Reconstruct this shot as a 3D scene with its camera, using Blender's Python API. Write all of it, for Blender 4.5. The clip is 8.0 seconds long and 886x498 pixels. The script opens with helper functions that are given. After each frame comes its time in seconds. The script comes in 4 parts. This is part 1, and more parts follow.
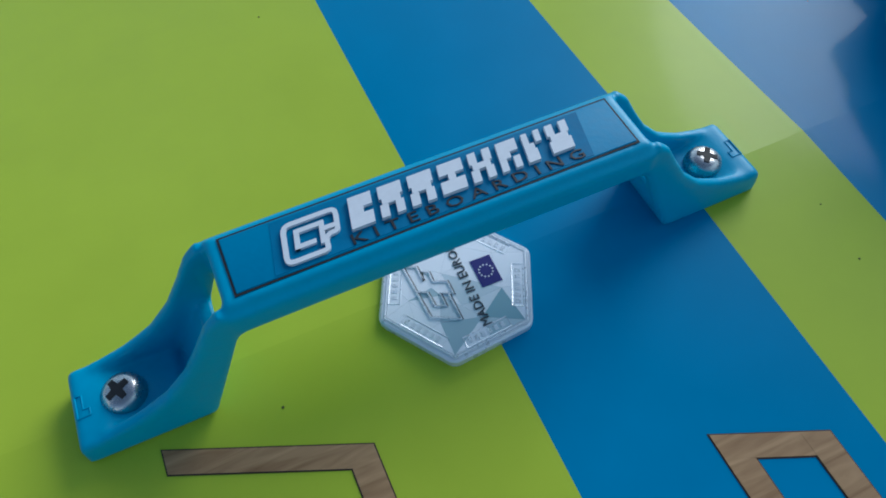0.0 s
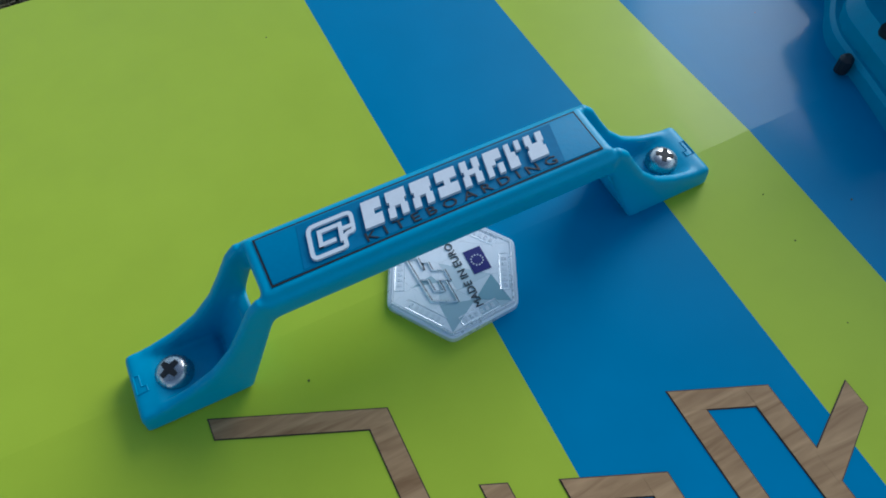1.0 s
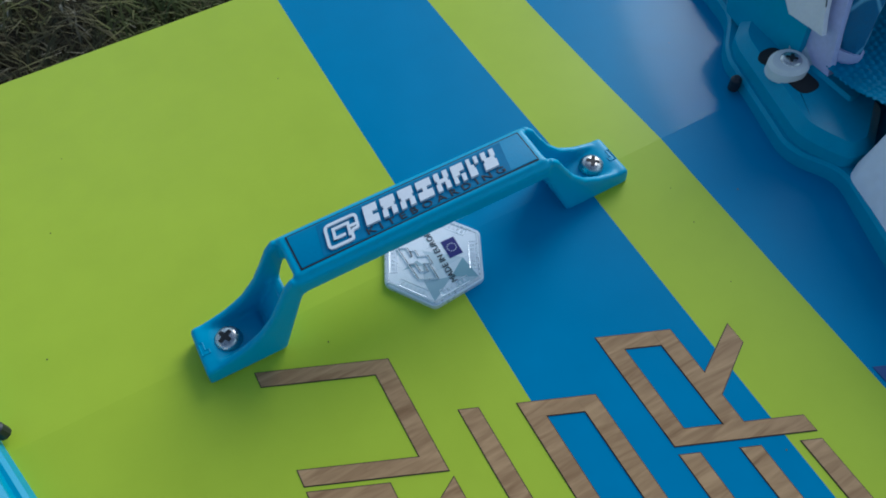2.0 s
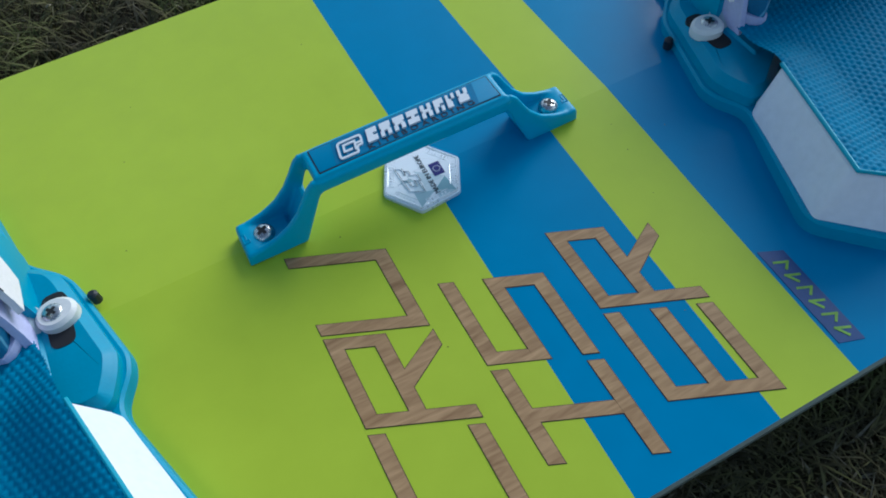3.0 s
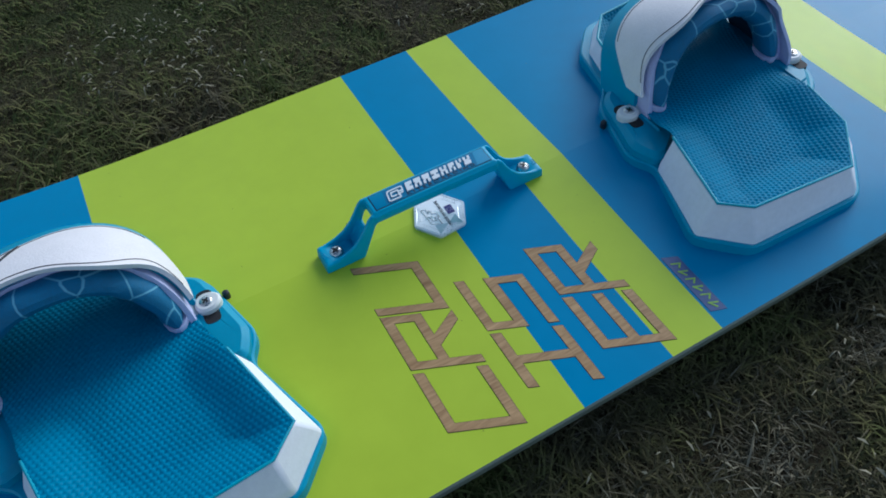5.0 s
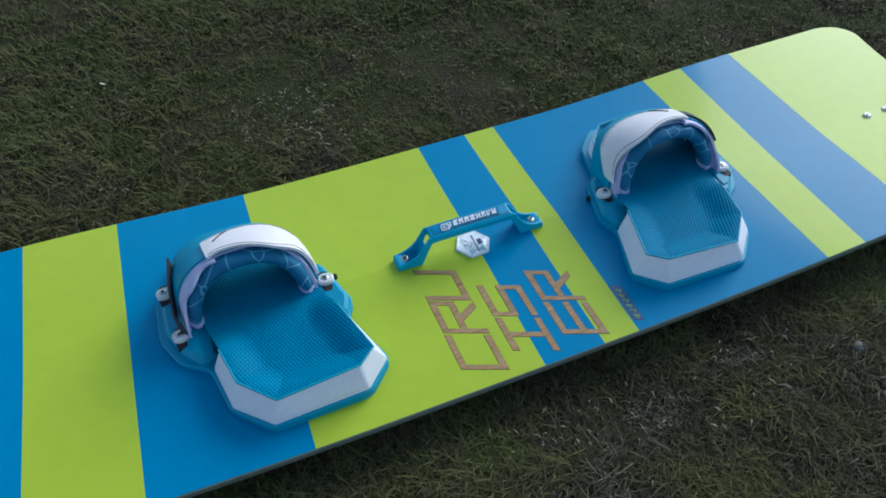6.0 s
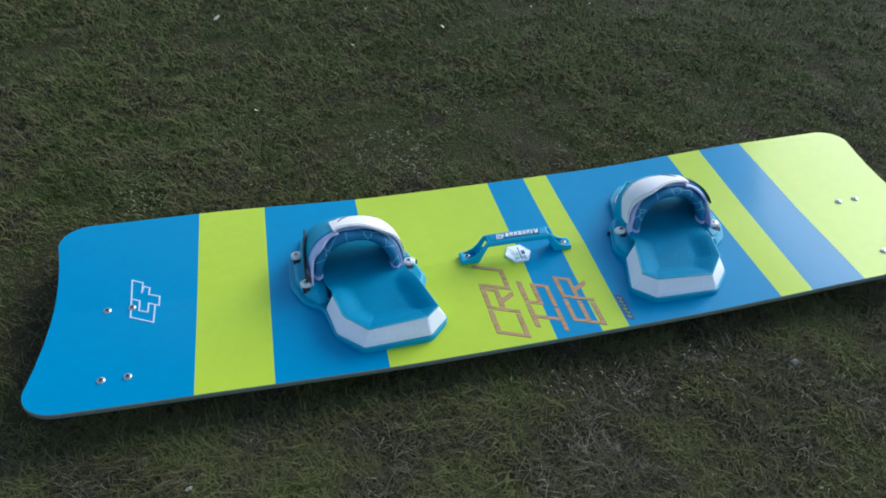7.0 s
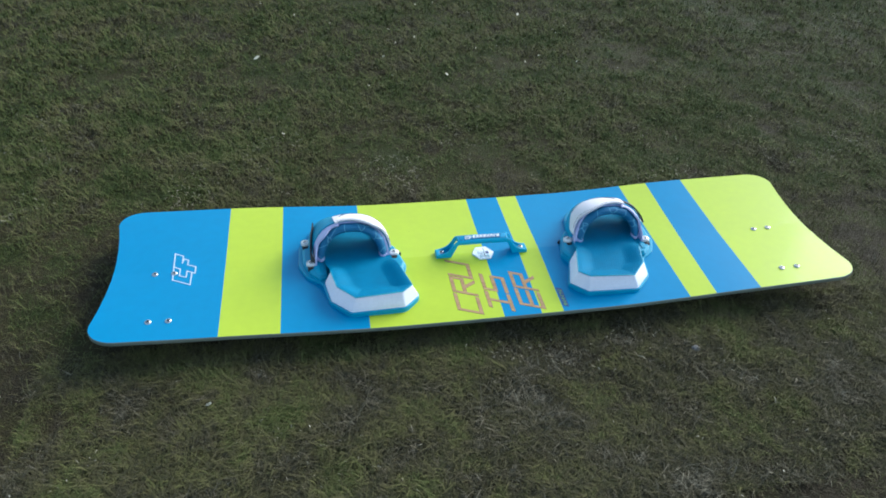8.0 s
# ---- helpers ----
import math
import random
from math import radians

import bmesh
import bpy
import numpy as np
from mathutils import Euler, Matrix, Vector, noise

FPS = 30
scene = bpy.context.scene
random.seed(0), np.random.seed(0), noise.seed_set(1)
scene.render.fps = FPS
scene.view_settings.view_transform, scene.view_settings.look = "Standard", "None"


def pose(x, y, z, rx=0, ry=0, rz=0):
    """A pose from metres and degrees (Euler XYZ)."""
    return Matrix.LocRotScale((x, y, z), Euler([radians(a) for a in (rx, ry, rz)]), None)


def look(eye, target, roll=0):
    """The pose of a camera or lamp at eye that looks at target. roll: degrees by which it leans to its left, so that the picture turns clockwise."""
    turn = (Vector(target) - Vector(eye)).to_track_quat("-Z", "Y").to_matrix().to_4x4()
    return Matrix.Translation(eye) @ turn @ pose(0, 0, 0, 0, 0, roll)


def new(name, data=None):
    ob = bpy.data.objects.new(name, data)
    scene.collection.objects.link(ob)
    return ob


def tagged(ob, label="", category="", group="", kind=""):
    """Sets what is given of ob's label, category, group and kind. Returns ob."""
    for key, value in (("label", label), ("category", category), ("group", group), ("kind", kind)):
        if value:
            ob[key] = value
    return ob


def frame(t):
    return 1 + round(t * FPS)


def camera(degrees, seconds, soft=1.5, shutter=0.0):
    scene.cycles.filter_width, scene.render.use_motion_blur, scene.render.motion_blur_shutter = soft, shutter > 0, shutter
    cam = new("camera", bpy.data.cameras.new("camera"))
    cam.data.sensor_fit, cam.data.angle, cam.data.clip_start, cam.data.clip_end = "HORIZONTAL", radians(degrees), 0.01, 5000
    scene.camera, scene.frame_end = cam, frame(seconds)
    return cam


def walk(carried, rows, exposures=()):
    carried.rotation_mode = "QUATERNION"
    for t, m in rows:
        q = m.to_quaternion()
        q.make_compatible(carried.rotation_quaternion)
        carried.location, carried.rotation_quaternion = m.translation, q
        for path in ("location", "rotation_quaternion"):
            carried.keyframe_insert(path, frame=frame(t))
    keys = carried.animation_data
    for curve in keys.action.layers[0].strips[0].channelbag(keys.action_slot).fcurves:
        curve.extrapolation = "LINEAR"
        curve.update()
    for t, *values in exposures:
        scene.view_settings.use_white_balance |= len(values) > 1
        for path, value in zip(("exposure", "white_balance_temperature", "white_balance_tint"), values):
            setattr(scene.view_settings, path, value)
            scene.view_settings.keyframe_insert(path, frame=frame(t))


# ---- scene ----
from mathutils.geometry import delaunay_2d_cdt

cam = camera(63.2, 8.0, soft=1.8)
PATH = [
    (0, (-0.03, -0.105, 0.258), (0.389, 0.912, -1.412), -2.5),
    (0.5, (-0.032, -0.106, 0.267), (0.379, 0.889, -1.419), -2.5),
    (1, (-0.039, -0.12, 0.287), (0.397, 0.861, -1.4), -2.8),
    (2.5, (-0.063, -0.201, 0.372), (0.385, 0.796, -1.302), -5.4),
    (3, (-0.077, -0.249, 0.394), (0.337, 0.768, -1.277), -6.7),
    (3.5, (-0.096, -0.285, 0.428), (0.354, 0.758, -1.218), -6.6),
    (4, (-0.113, -0.316, 0.45), (0.389, 0.756, -1.162), -6.1),
    (4.5, (-0.123, -0.325, 0.464), (0.405, 0.758, -1.132), -5.5),
    (6, (-0.247, -0.6, 0.75), (0.232, 0.693, -0.699), -2.3),
    (6.5, (-0.285, -0.764, 0.845), (0.138, 0.601, -0.554), -0.0),
    (7, (-0.346, -0.897, 0.915), (0.022, 0.564, -0.4), 1.2),
    (7.5, (-0.362, -1.071, 0.992), (-0.008, 0.425, -0.288), 2.6),
    (8, (-0.326, -1.21, 1.03), (-0.001, 0.35, -0.179), 3.0),
]
walk(cam, [(t, look(eye, target, roll)) for t, eye, target, roll in PATH],
     [(0, 0.26, 5800, 9), (3, 0.43, 5900, 9), (4.5, 0.41, 5900, 9), (6, 0.60, 5950, 9), (7, 0.98, 6100, 9), (8, 1.36, 6250, 10)])


# ---- world, sun, exposure ----
world = bpy.data.worlds.new("sky")
scene.world = world
world.use_nodes = True
wn = world.node_tree
SUN_EL, SUN_AZ = 28.0, 60.0          # height, and direction to the right of +y
sky = wn.nodes.new("ShaderNodeTexSky")
sky.sky_type = "NISHITA"
sky.sun_disc = False
sky.sun_elevation, sky.sun_rotation = radians(SUN_EL), radians(SUN_AZ)
sky.air_density, sky.dust_density = 1.0, 0.6
# broken cloud over the blue
coord = wn.nodes.new("ShaderNodeTexCoord")
cloud = wn.nodes.new("ShaderNodeTexNoise")
cloud.inputs["Scale"].default_value, cloud.inputs["Detail"].default_value = 4.5, 6.0
ramp = wn.nodes.new("ShaderNodeValToRGB")
ramp.color_ramp.elements[0].position, ramp.color_ramp.elements[1].position = 0.40, 0.60
mixc = wn.nodes.new("ShaderNodeMix")
mixc.data_type = "RGBA"
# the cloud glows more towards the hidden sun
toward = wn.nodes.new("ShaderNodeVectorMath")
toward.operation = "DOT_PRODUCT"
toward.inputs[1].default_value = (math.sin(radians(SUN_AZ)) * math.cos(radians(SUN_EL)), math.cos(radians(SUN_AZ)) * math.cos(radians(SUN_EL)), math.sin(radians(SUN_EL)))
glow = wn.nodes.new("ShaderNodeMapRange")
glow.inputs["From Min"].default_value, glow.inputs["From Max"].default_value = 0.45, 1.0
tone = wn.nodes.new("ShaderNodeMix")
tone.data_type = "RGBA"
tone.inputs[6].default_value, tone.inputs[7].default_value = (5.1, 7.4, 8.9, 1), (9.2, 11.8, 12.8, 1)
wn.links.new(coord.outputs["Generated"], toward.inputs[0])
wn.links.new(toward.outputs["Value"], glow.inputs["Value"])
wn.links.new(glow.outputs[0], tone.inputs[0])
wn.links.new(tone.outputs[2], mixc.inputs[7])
back = wn.nodes["Background"]
back.inputs["Strength"].default_value = 0.088
wn.links.new(coord.outputs["Generated"], cloud.inputs["Vector"])
wn.links.new(cloud.outputs["Fac"], ramp.inputs["Fac"])
# the cover thins out overhead
sep = wn.nodes.new("ShaderNodeSeparateXYZ")
thin = wn.nodes.new("ShaderNodeMapRange")
thin.inputs["From Min"].default_value, thin.inputs["From Max"].default_value = 0.64, 0.75
thin.inputs["To Min"].default_value, thin.inputs["To Max"].default_value = 1.0, 0.08
cover = wn.nodes.new("ShaderNodeMath")
cover.operation = "MULTIPLY"
wn.links.new(coord.outputs["Generated"], sep.inputs[0])
wn.links.new(sep.outputs["Z"], thin.inputs["Value"])
wn.links.new(thin.outputs[0], cover.inputs[0])
wn.links.new(ramp.outputs["Color"], cover.inputs[1])
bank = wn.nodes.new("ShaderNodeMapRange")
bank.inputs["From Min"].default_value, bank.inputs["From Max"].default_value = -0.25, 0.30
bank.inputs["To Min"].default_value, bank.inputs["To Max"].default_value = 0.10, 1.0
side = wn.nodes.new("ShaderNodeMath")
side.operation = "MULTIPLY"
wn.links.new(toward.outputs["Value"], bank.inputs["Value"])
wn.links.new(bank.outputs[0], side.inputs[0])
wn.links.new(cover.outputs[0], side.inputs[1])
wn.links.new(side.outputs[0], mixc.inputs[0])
wn.links.new(sky.outputs["Color"], mixc.inputs[6])
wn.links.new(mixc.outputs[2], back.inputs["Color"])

sun_data = bpy.data.lights.new("sun", "SUN")
sun_data.energy, sun_data.angle, sun_data.color = 1.75, radians(36), (1.0, 1.0, 0.99)
sun = new("sun", sun_data)
d = Vector((math.sin(radians(SUN_AZ)) * math.cos(radians(SUN_EL)), math.cos(radians(SUN_AZ)) * math.cos(radians(SUN_EL)), math.sin(radians(SUN_EL))))
sun.matrix_basis = look(d * 20, (0, 0, 0))


# ---- materials ----
def material(name, color, rough=0.5, metal=0.0, vary=0.12, scale=30.0, bump=0.0, bump_scale=200.0, coat=0.0, coat_rough=0.1, spec=0.5):
    """A principled material, its colour varied by two sizes of noise, with fine relief."""
    m = bpy.data.materials.new(name)
    m.use_nodes = True
    t = m.node_tree
    b = t.nodes["Principled BSDF"]
    tc = t.nodes.new("ShaderNodeTexCoord")
    n1 = t.nodes.new("ShaderNodeTexNoise")
    n1.inputs["Scale"].default_value, n1.inputs["Detail"].default_value = scale, 5.0
    n2 = t.nodes.new("ShaderNodeTexNoise")
    n2.inputs["Scale"].default_value, n2.inputs["Detail"].default_value = scale * 9, 3.0
    add = t.nodes.new("ShaderNodeMath")
    add.operation = "ADD"
    hsv = t.nodes.new("ShaderNodeHueSaturation")
    hsv.inputs["Color"].default_value = (*color, 1)
    mr = t.nodes.new("ShaderNodeMapRange")
    mr.inputs["From Min"].default_value, mr.inputs["From Max"].default_value = 0.6, 1.4
    mr.inputs["To Min"].default_value, mr.inputs["To Max"].default_value = 1 - vary, 1 + vary
    rr = t.nodes.new("ShaderNodeMapRange")
    rr.inputs["From Min"].default_value, rr.inputs["From Max"].default_value = 0.6, 1.4
    rr.inputs["To Min"].default_value, rr.inputs["To Max"].default_value = max(0.02, rough - 0.06), min(1, rough + 0.06)
    for n in (n1, n2):
        t.links.new(tc.outputs["Object"], n.inputs["Vector"])
    t.links.new(n1.outputs["Fac"], add.inputs[0])
    t.links.new(n2.outputs["Fac"], add.inputs[1])
    t.links.new(add.outputs[0], mr.inputs["Value"])
    t.links.new(add.outputs[0], rr.inputs["Value"])
    t.links.new(mr.outputs[0], hsv.inputs["Value"])
    t.links.new(hsv.outputs["Color"], b.inputs["Base Color"])
    t.links.new(rr.outputs[0], b.inputs["Roughness"])
    b.inputs["Metallic"].default_value = metal
    b.inputs["Coat Weight"].default_value, b.inputs["Coat Roughness"].default_value = coat, coat_rough
    b.inputs["Specular IOR Level"].default_value = spec
    if bump:
        n3 = t.nodes.new("ShaderNodeTexNoise")
        n3.inputs["Scale"].default_value, n3.inputs["Detail"].default_value = bump_scale, 4.0
        bp = t.nodes.new("ShaderNodeBump")
        bp.inputs["Strength"].default_value, bp.inputs["Distance"].default_value = bump, 0.001
        t.links.new(tc.outputs["Object"], n3.inputs["Vector"])
        t.links.new(n3.outputs["Fac"], bp.inputs["Height"])
        t.links.new(bp.outputs["Normal"], b.inputs["Normal"])
    return m


LIME = material("lime_lacquer", (0.44, 0.55, 0.035), 0.42, vary=0.05, scale=6, bump=0.02, bump_scale=60, coat=0.15, coat_rough=0.10, spec=0.18)
BLUE = material("blue_lacquer", (0.0, 0.218, 0.415), 0.42, vary=0.06, scale=6, bump=0.02, bump_scale=60, coat=0.15, coat_rough=0.10, spec=0.09)
RAIL = material("grey_rail", (0.13, 0.15, 0.12), 0.5, vary=0.2, scale=40)
BASE = material("dark_base", (0.05, 0.06, 0.07), 0.4)
TEAL = material("teal_plastic", (0.0, 0.275, 0.43), 0.45, vary=0.06, scale=40, bump=0.08, bump_scale=900, spec=0.35)
GRIP = material("blue_rubber", (0.0, 0.345, 0.545), 0.42, vary=0.05, scale=50, bump=0.05, bump_scale=1200, spec=0.35)
PANEL = material("blue_panel", (0.0, 0.225, 0.40), 0.5, vary=0.06, scale=60, bump=0.05, bump_scale=900, spec=0.2)
FIELD = material("blue_field", (0.0, 0.165, 0.32), 0.5, vary=0.08, scale=60, bump=0.05, bump_scale=900, spec=0.2)
PAD = material("blue_foam", (0.0, 0.195, 0.34), 0.6, vary=0.15, scale=40, bump=0.06, bump_scale=1500, spec=0.1)
PADLIP = material("turquoise_foam_edge", (0.0, 0.33, 0.45), 0.5, vary=0.1, scale=60)
WHITE = material("white_foam", (0.79, 0.78, 0.84), 0.6, vary=0.06, scale=25, bump=0.1, bump_scale=500)
LEATHER = material("white_leather", (0.76, 0.71, 0.72), 0.6, vary=0.06, scale=60, bump=0.35, bump_scale=700)
LINING = material("pale_lilac_lining", (0.50, 0.50, 0.72), 0.7, vary=0.1, scale=60, bump=0.2, bump_scale=800)
PRINT = material("white_rubber_print", (0.70, 0.72, 0.74), 0.5, vary=0.05, scale=80)
INK = material("black_rubber_print", (0.012, 0.014, 0.02), 0.5, vary=0.1)
STEEL = material("brushed_steel", (0.55, 0.54, 0.52), 0.28, metal=1.0, vary=0.1, scale=120)
RECESS = material("dark_recess", (0.01, 0.01, 0.012), 0.7)
WASHER = material("white_nylon", (0.70, 0.69, 0.67), 0.5, vary=0.06)
TUNNEL_DARK = material("navy_tunnel_dark", (0.004, 0.022, 0.05), 0.8, vary=0.15, scale=60, bump=0.2, bump_scale=900, spec=0.15)
BLACK = material("black_webbing", (0.03, 0.03, 0.035), 0.75, vary=0.2, bump=0.4, bump_scale=900)
CLEAR = material("milky_plastic", (0.42, 0.5, 0.55), 0.3, vary=0.05)
FOIL = material("bright_foil", (0.86, 0.88, 0.90), 0.28, metal=0.4, vary=0.05, scale=80)
FLAG = material("flag_blue", (0.012, 0.012, 0.16), 0.4)
STONE = material("pale_stone", (0.15, 0.14, 0.13), 0.8, vary=0.2, scale=80, bump=0.4)
PETAL = material("dry_white_flake", (0.58, 0.52, 0.38), 0.8, vary=0.15, scale=80)
DECALBLUE = material("dark_blue_print", (0.0, 0.055, 0.20), 0.4, vary=0.15, scale=50)
DECALLIME = material("green_print", (0.20, 0.42, 0.03), 0.4, vary=0.3, scale=100)
BURNT = material("burnt_wood_edge", (0.05, 0.03, 0.018), 0.6, vary=0.2, scale=200)
GRIT = material("dark_grit", (0.10, 0.12, 0.02), 0.8, vary=0.3, scale=300)
FADED = material("faded_white_print", (0.52, 0.62, 0.72), 0.45, vary=0.15, scale=80)


def wood_material():
    m = bpy.data.materials.new("walnut_veneer")
    m.use_nodes = True
    t = m.node_tree
    b = t.nodes["Principled BSDF"]
    tc = t.nodes.new("ShaderNodeTexCoord")
    mp = t.nodes.new("ShaderNodeMapping")
    mp.inputs["Scale"].default_value = (42, 300, 60)
    mp.inputs["Rotation"].default_value = (0, 0, radians(12))
    n = t.nodes.new("ShaderNodeTexNoise")
    n.inputs["Scale"].default_value, n.inputs["Detail"].default_value, n.inputs["Distortion"].default_value = 1.0, 8.0, 0.8
    r = t.nodes.new("ShaderNodeValToRGB")
    r.color_ramp.elements[0].color, r.color_ramp.elements[1].color = (0.25, 0.13, 0.055, 1), (0.56, 0.34, 0.165, 1)
    r.color_ramp.elements[0].position, r.color_ramp.elements[1].position = 0.22, 0.78
    t.links.new(tc.outputs["Object"], mp.inputs["Vector"])
    t.links.new(mp.outputs["Vector"], n.inputs["Vector"])
    t.links.new(n.outputs["Fac"], r.inputs["Fac"])
    t.links.new(r.outputs["Color"], b.inputs["Base Color"])
    b.inputs["Roughness"].default_value = 0.45
    b.inputs["Specular IOR Level"].default_value = 0.25
    return m


def cushion_material():
    """Deep blue cloth with pale crackle lines."""
    m = material("blue_printed_cloth", (0.0, 0.125, 0.26), 0.7, vary=0.15, scale=50, bump=0.3, bump_scale=900)
    t = m.node_tree
    b = t.nodes["Principled BSDF"]
    old = b.inputs["Base Color"].links[0].from_socket
    tc = t.nodes.new("ShaderNodeTexCoord")
    v = t.nodes.new("ShaderNodeTexVoronoi")
    v.feature, v.distance = "DISTANCE_TO_EDGE", "EUCLIDEAN"
    v.inputs["Scale"].default_value = 36
    r = t.nodes.new("ShaderNodeValToRGB")
    r.color_ramp.elements[0].color, r.color_ramp.elements[1].color = (1, 1, 1, 1), (0, 0, 0, 1)
    r.color_ramp.elements[0].position, r.color_ramp.elements[1].position = 0.012, 0.032
    mix = t.nodes.new("ShaderNodeMix")
    mix.data_type = "RGBA"
    mix.inputs[7].default_value = (0.12, 0.36, 0.50, 1)
    t.links.new(tc.outputs["Object"], v.inputs["Vector"])
    t.links.new(v.outputs["Distance"], r.inputs["Fac"])
    t.links.new(r.outputs["Color"], mix.inputs[0])
    t.links.new(old, mix.inputs[6])
    t.links.new(mix.outputs[2], b.inputs["Base Color"])
    return m


def grass_material(name, ramp_colors, island):
    """Blades or soil, coloured by patches half a metre and a few centimetres wide."""
    m = bpy.data.materials.new(name)
    m.use_nodes = True
    t = m.node_tree
    b = t.nodes["Principled BSDF"]
    geo = t.nodes.new("ShaderNodeNewGeometry")
    n1 = t.nodes.new("ShaderNodeTexNoise")
    n1.inputs["Scale"].default_value, n1.inputs["Detail"].default_value, n1.inputs["Roughness"].default_value = 9.0, 6.0, 0.68
    n2 = t.nodes.new("ShaderNodeTexNoise")
    n2.inputs["Scale"].default_value, n2.inputs["Detail"].default_value = 130.0, 3.0
    mix = t.nodes.new("ShaderNodeMath")
    mix.operation = "MULTIPLY_ADD"
    mix.inputs[1].default_value = 0.38 if island else 0.3
    few = t.nodes.new("ShaderNodeMath")
    few.operation = "POWER"
    few.inputs[1].default_value = 3.0 if island else 1.0
    # drier, mossier turf on the near side, some shade in its colour; greener beyond
    place = t.nodes.new("ShaderNodeSeparateXYZ")
    dry = t.nodes.new("ShaderNodeMapRange")
    dry.inputs["From Min"].default_value, dry.inputs["From Max"].default_value = -0.5, 0.45
    dry.inputs["To Min"].default_value, dry.inputs["To Max"].default_value = 0.27, -0.02
    both = t.nodes.new("ShaderNodeMath")
    both.operation = "ADD"
    t.links.new(geo.outputs["Position"], place.inputs[0])
    t.links.new(place.outputs["Y"], dry.inputs["Value"])
    t.links.new(dry.outputs[0], both.inputs[1])
    sub = t.nodes.new("ShaderNodeMath")
    sub.operation = "MULTIPLY_ADD"
    sub.inputs[1].default_value, sub.inputs[2].default_value = 2.1, -0.76
    r = t.nodes.new("ShaderNodeValToRGB")
    e = r.color_ramp.elements
    while len(e) < len(ramp_colors):
        e.new(0.5)
    for n, (p, c) in enumerate(ramp_colors):
        e[n].position, e[n].color = p, (*c, 1)
    t.links.new(geo.outputs["Position"], n1.inputs["Vector"])
    t.links.new(geo.outputs["Position"], n2.inputs["Vector"])
    t.links.new((geo.outputs["Random Per Island"] if island else n2.outputs["Fac"]), few.inputs[0])
    t.links.new(few.outputs[0], mix.inputs[0])
    t.links.new(n1.outputs["Fac"], sub.inputs[0])
    t.links.new(sub.outputs[0], mix.inputs[2])
    t.links.new(mix.outputs[0], both.inputs[0])
    t.links.new(both.outputs[0], r.inputs["Fac"])
    t.links.new(r.outputs["Color"], b.inputs["Base Color"])
    b.inputs["Roughness"].default_value = 0.8
    b.inputs["Specular IOR Level"].default_value = 0.1
    if not island:
        n3 = t.nodes.new("ShaderNodeTexNoise")
        n3.inputs["Scale"].default_value, n3.inputs["Detail"].default_value = 260.0, 5.0
        bp = t.nodes.new("ShaderNodeBump")
        bp.inputs["Strength"].default_value, bp.inputs["Distance"].default_value = 1.0, 0.006
        t.links.new(geo.outputs["Position"], n3.inputs["Vector"])
        t.links.new(n3.outputs["Fac"], bp.inputs["Height"])
        t.links.new(bp.outputs["Normal"], b.inputs["Normal"])
    return m


def facet_material():
    """Foil whose facets each have a tone of their own."""
    m = material("facet_foil", (0.7, 0.74, 0.78), 0.32, metal=0.15)
    t = m.node_tree
    g = t.nodes.new("ShaderNodeObjectInfo")
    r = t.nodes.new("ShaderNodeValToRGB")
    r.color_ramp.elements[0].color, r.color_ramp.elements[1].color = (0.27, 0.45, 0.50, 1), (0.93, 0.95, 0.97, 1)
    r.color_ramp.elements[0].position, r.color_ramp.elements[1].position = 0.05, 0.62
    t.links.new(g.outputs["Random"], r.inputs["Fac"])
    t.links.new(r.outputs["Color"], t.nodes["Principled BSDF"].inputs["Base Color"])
    return m


SILVER, WOOD, CUSHION, FACET = material("silver_foil", (0.70, 0.74, 0.78), 0.3, metal=0.3, vary=0.05, scale=50), wood_material(), cushion_material(), facet_material()
BLADE = grass_material("grass_blades", [(0.08, (0.050, 0.066, 0.018)), (0.28, (0.098, 0.112, 0.036)), (0.44, (0.128, 0.121, 0.046)), (0.58, (0.092, 0.082, 0.040)), (0.82, (0.058, 0.050, 0.028)), (1.0, (0.20, 0.175, 0.12))], True)
SOIL = grass_material("mossy_soil", [(0.25, (0.034, 0.038, 0.011)), (0.5, (0.042, 0.036, 0.014)), (0.75, (0.034, 0.026, 0.014))], False)
STRAW = material("dry_straw", (0.27, 0.235, 0.155), 0.8, vary=0.25, scale=60)


# ---- helpers of this scene ----
ORIGIN = {}


def thing(name, at, label, category, group="", kind=""):
    ob = new(name)
    ob.location = at
    ob.empty_display_size = 0.02
    ORIGIN[ob.name] = Vector(at)
    return tagged(ob, label, category, group, kind)


def part(name, bm, mat, parent, label="", smooth=True):
    """Links a bmesh, in world coordinates, as one mesh under a thing or a part."""
    o = ORIGIN[parent.name]
    bmesh.ops.recalc_face_normals(bm, faces=bm.faces[:])
    bmesh.ops.translate(bm, verts=bm.verts[:], vec=-o)
    me = bpy.data.meshes.new(name)
    bm.to_mesh(me)
    bm.free()
    for m in mat if isinstance(mat, (list, tuple)) else [mat]:
        me.materials.append(m)
    if smooth:
        me.shade_smooth()
        me.set_sharp_from_angle(angle=radians(35))
    ob = new(name, me)
    ob.parent = parent
    ORIGIN[ob.name] = o
    if label:
        tagged(ob, label)
    return ob


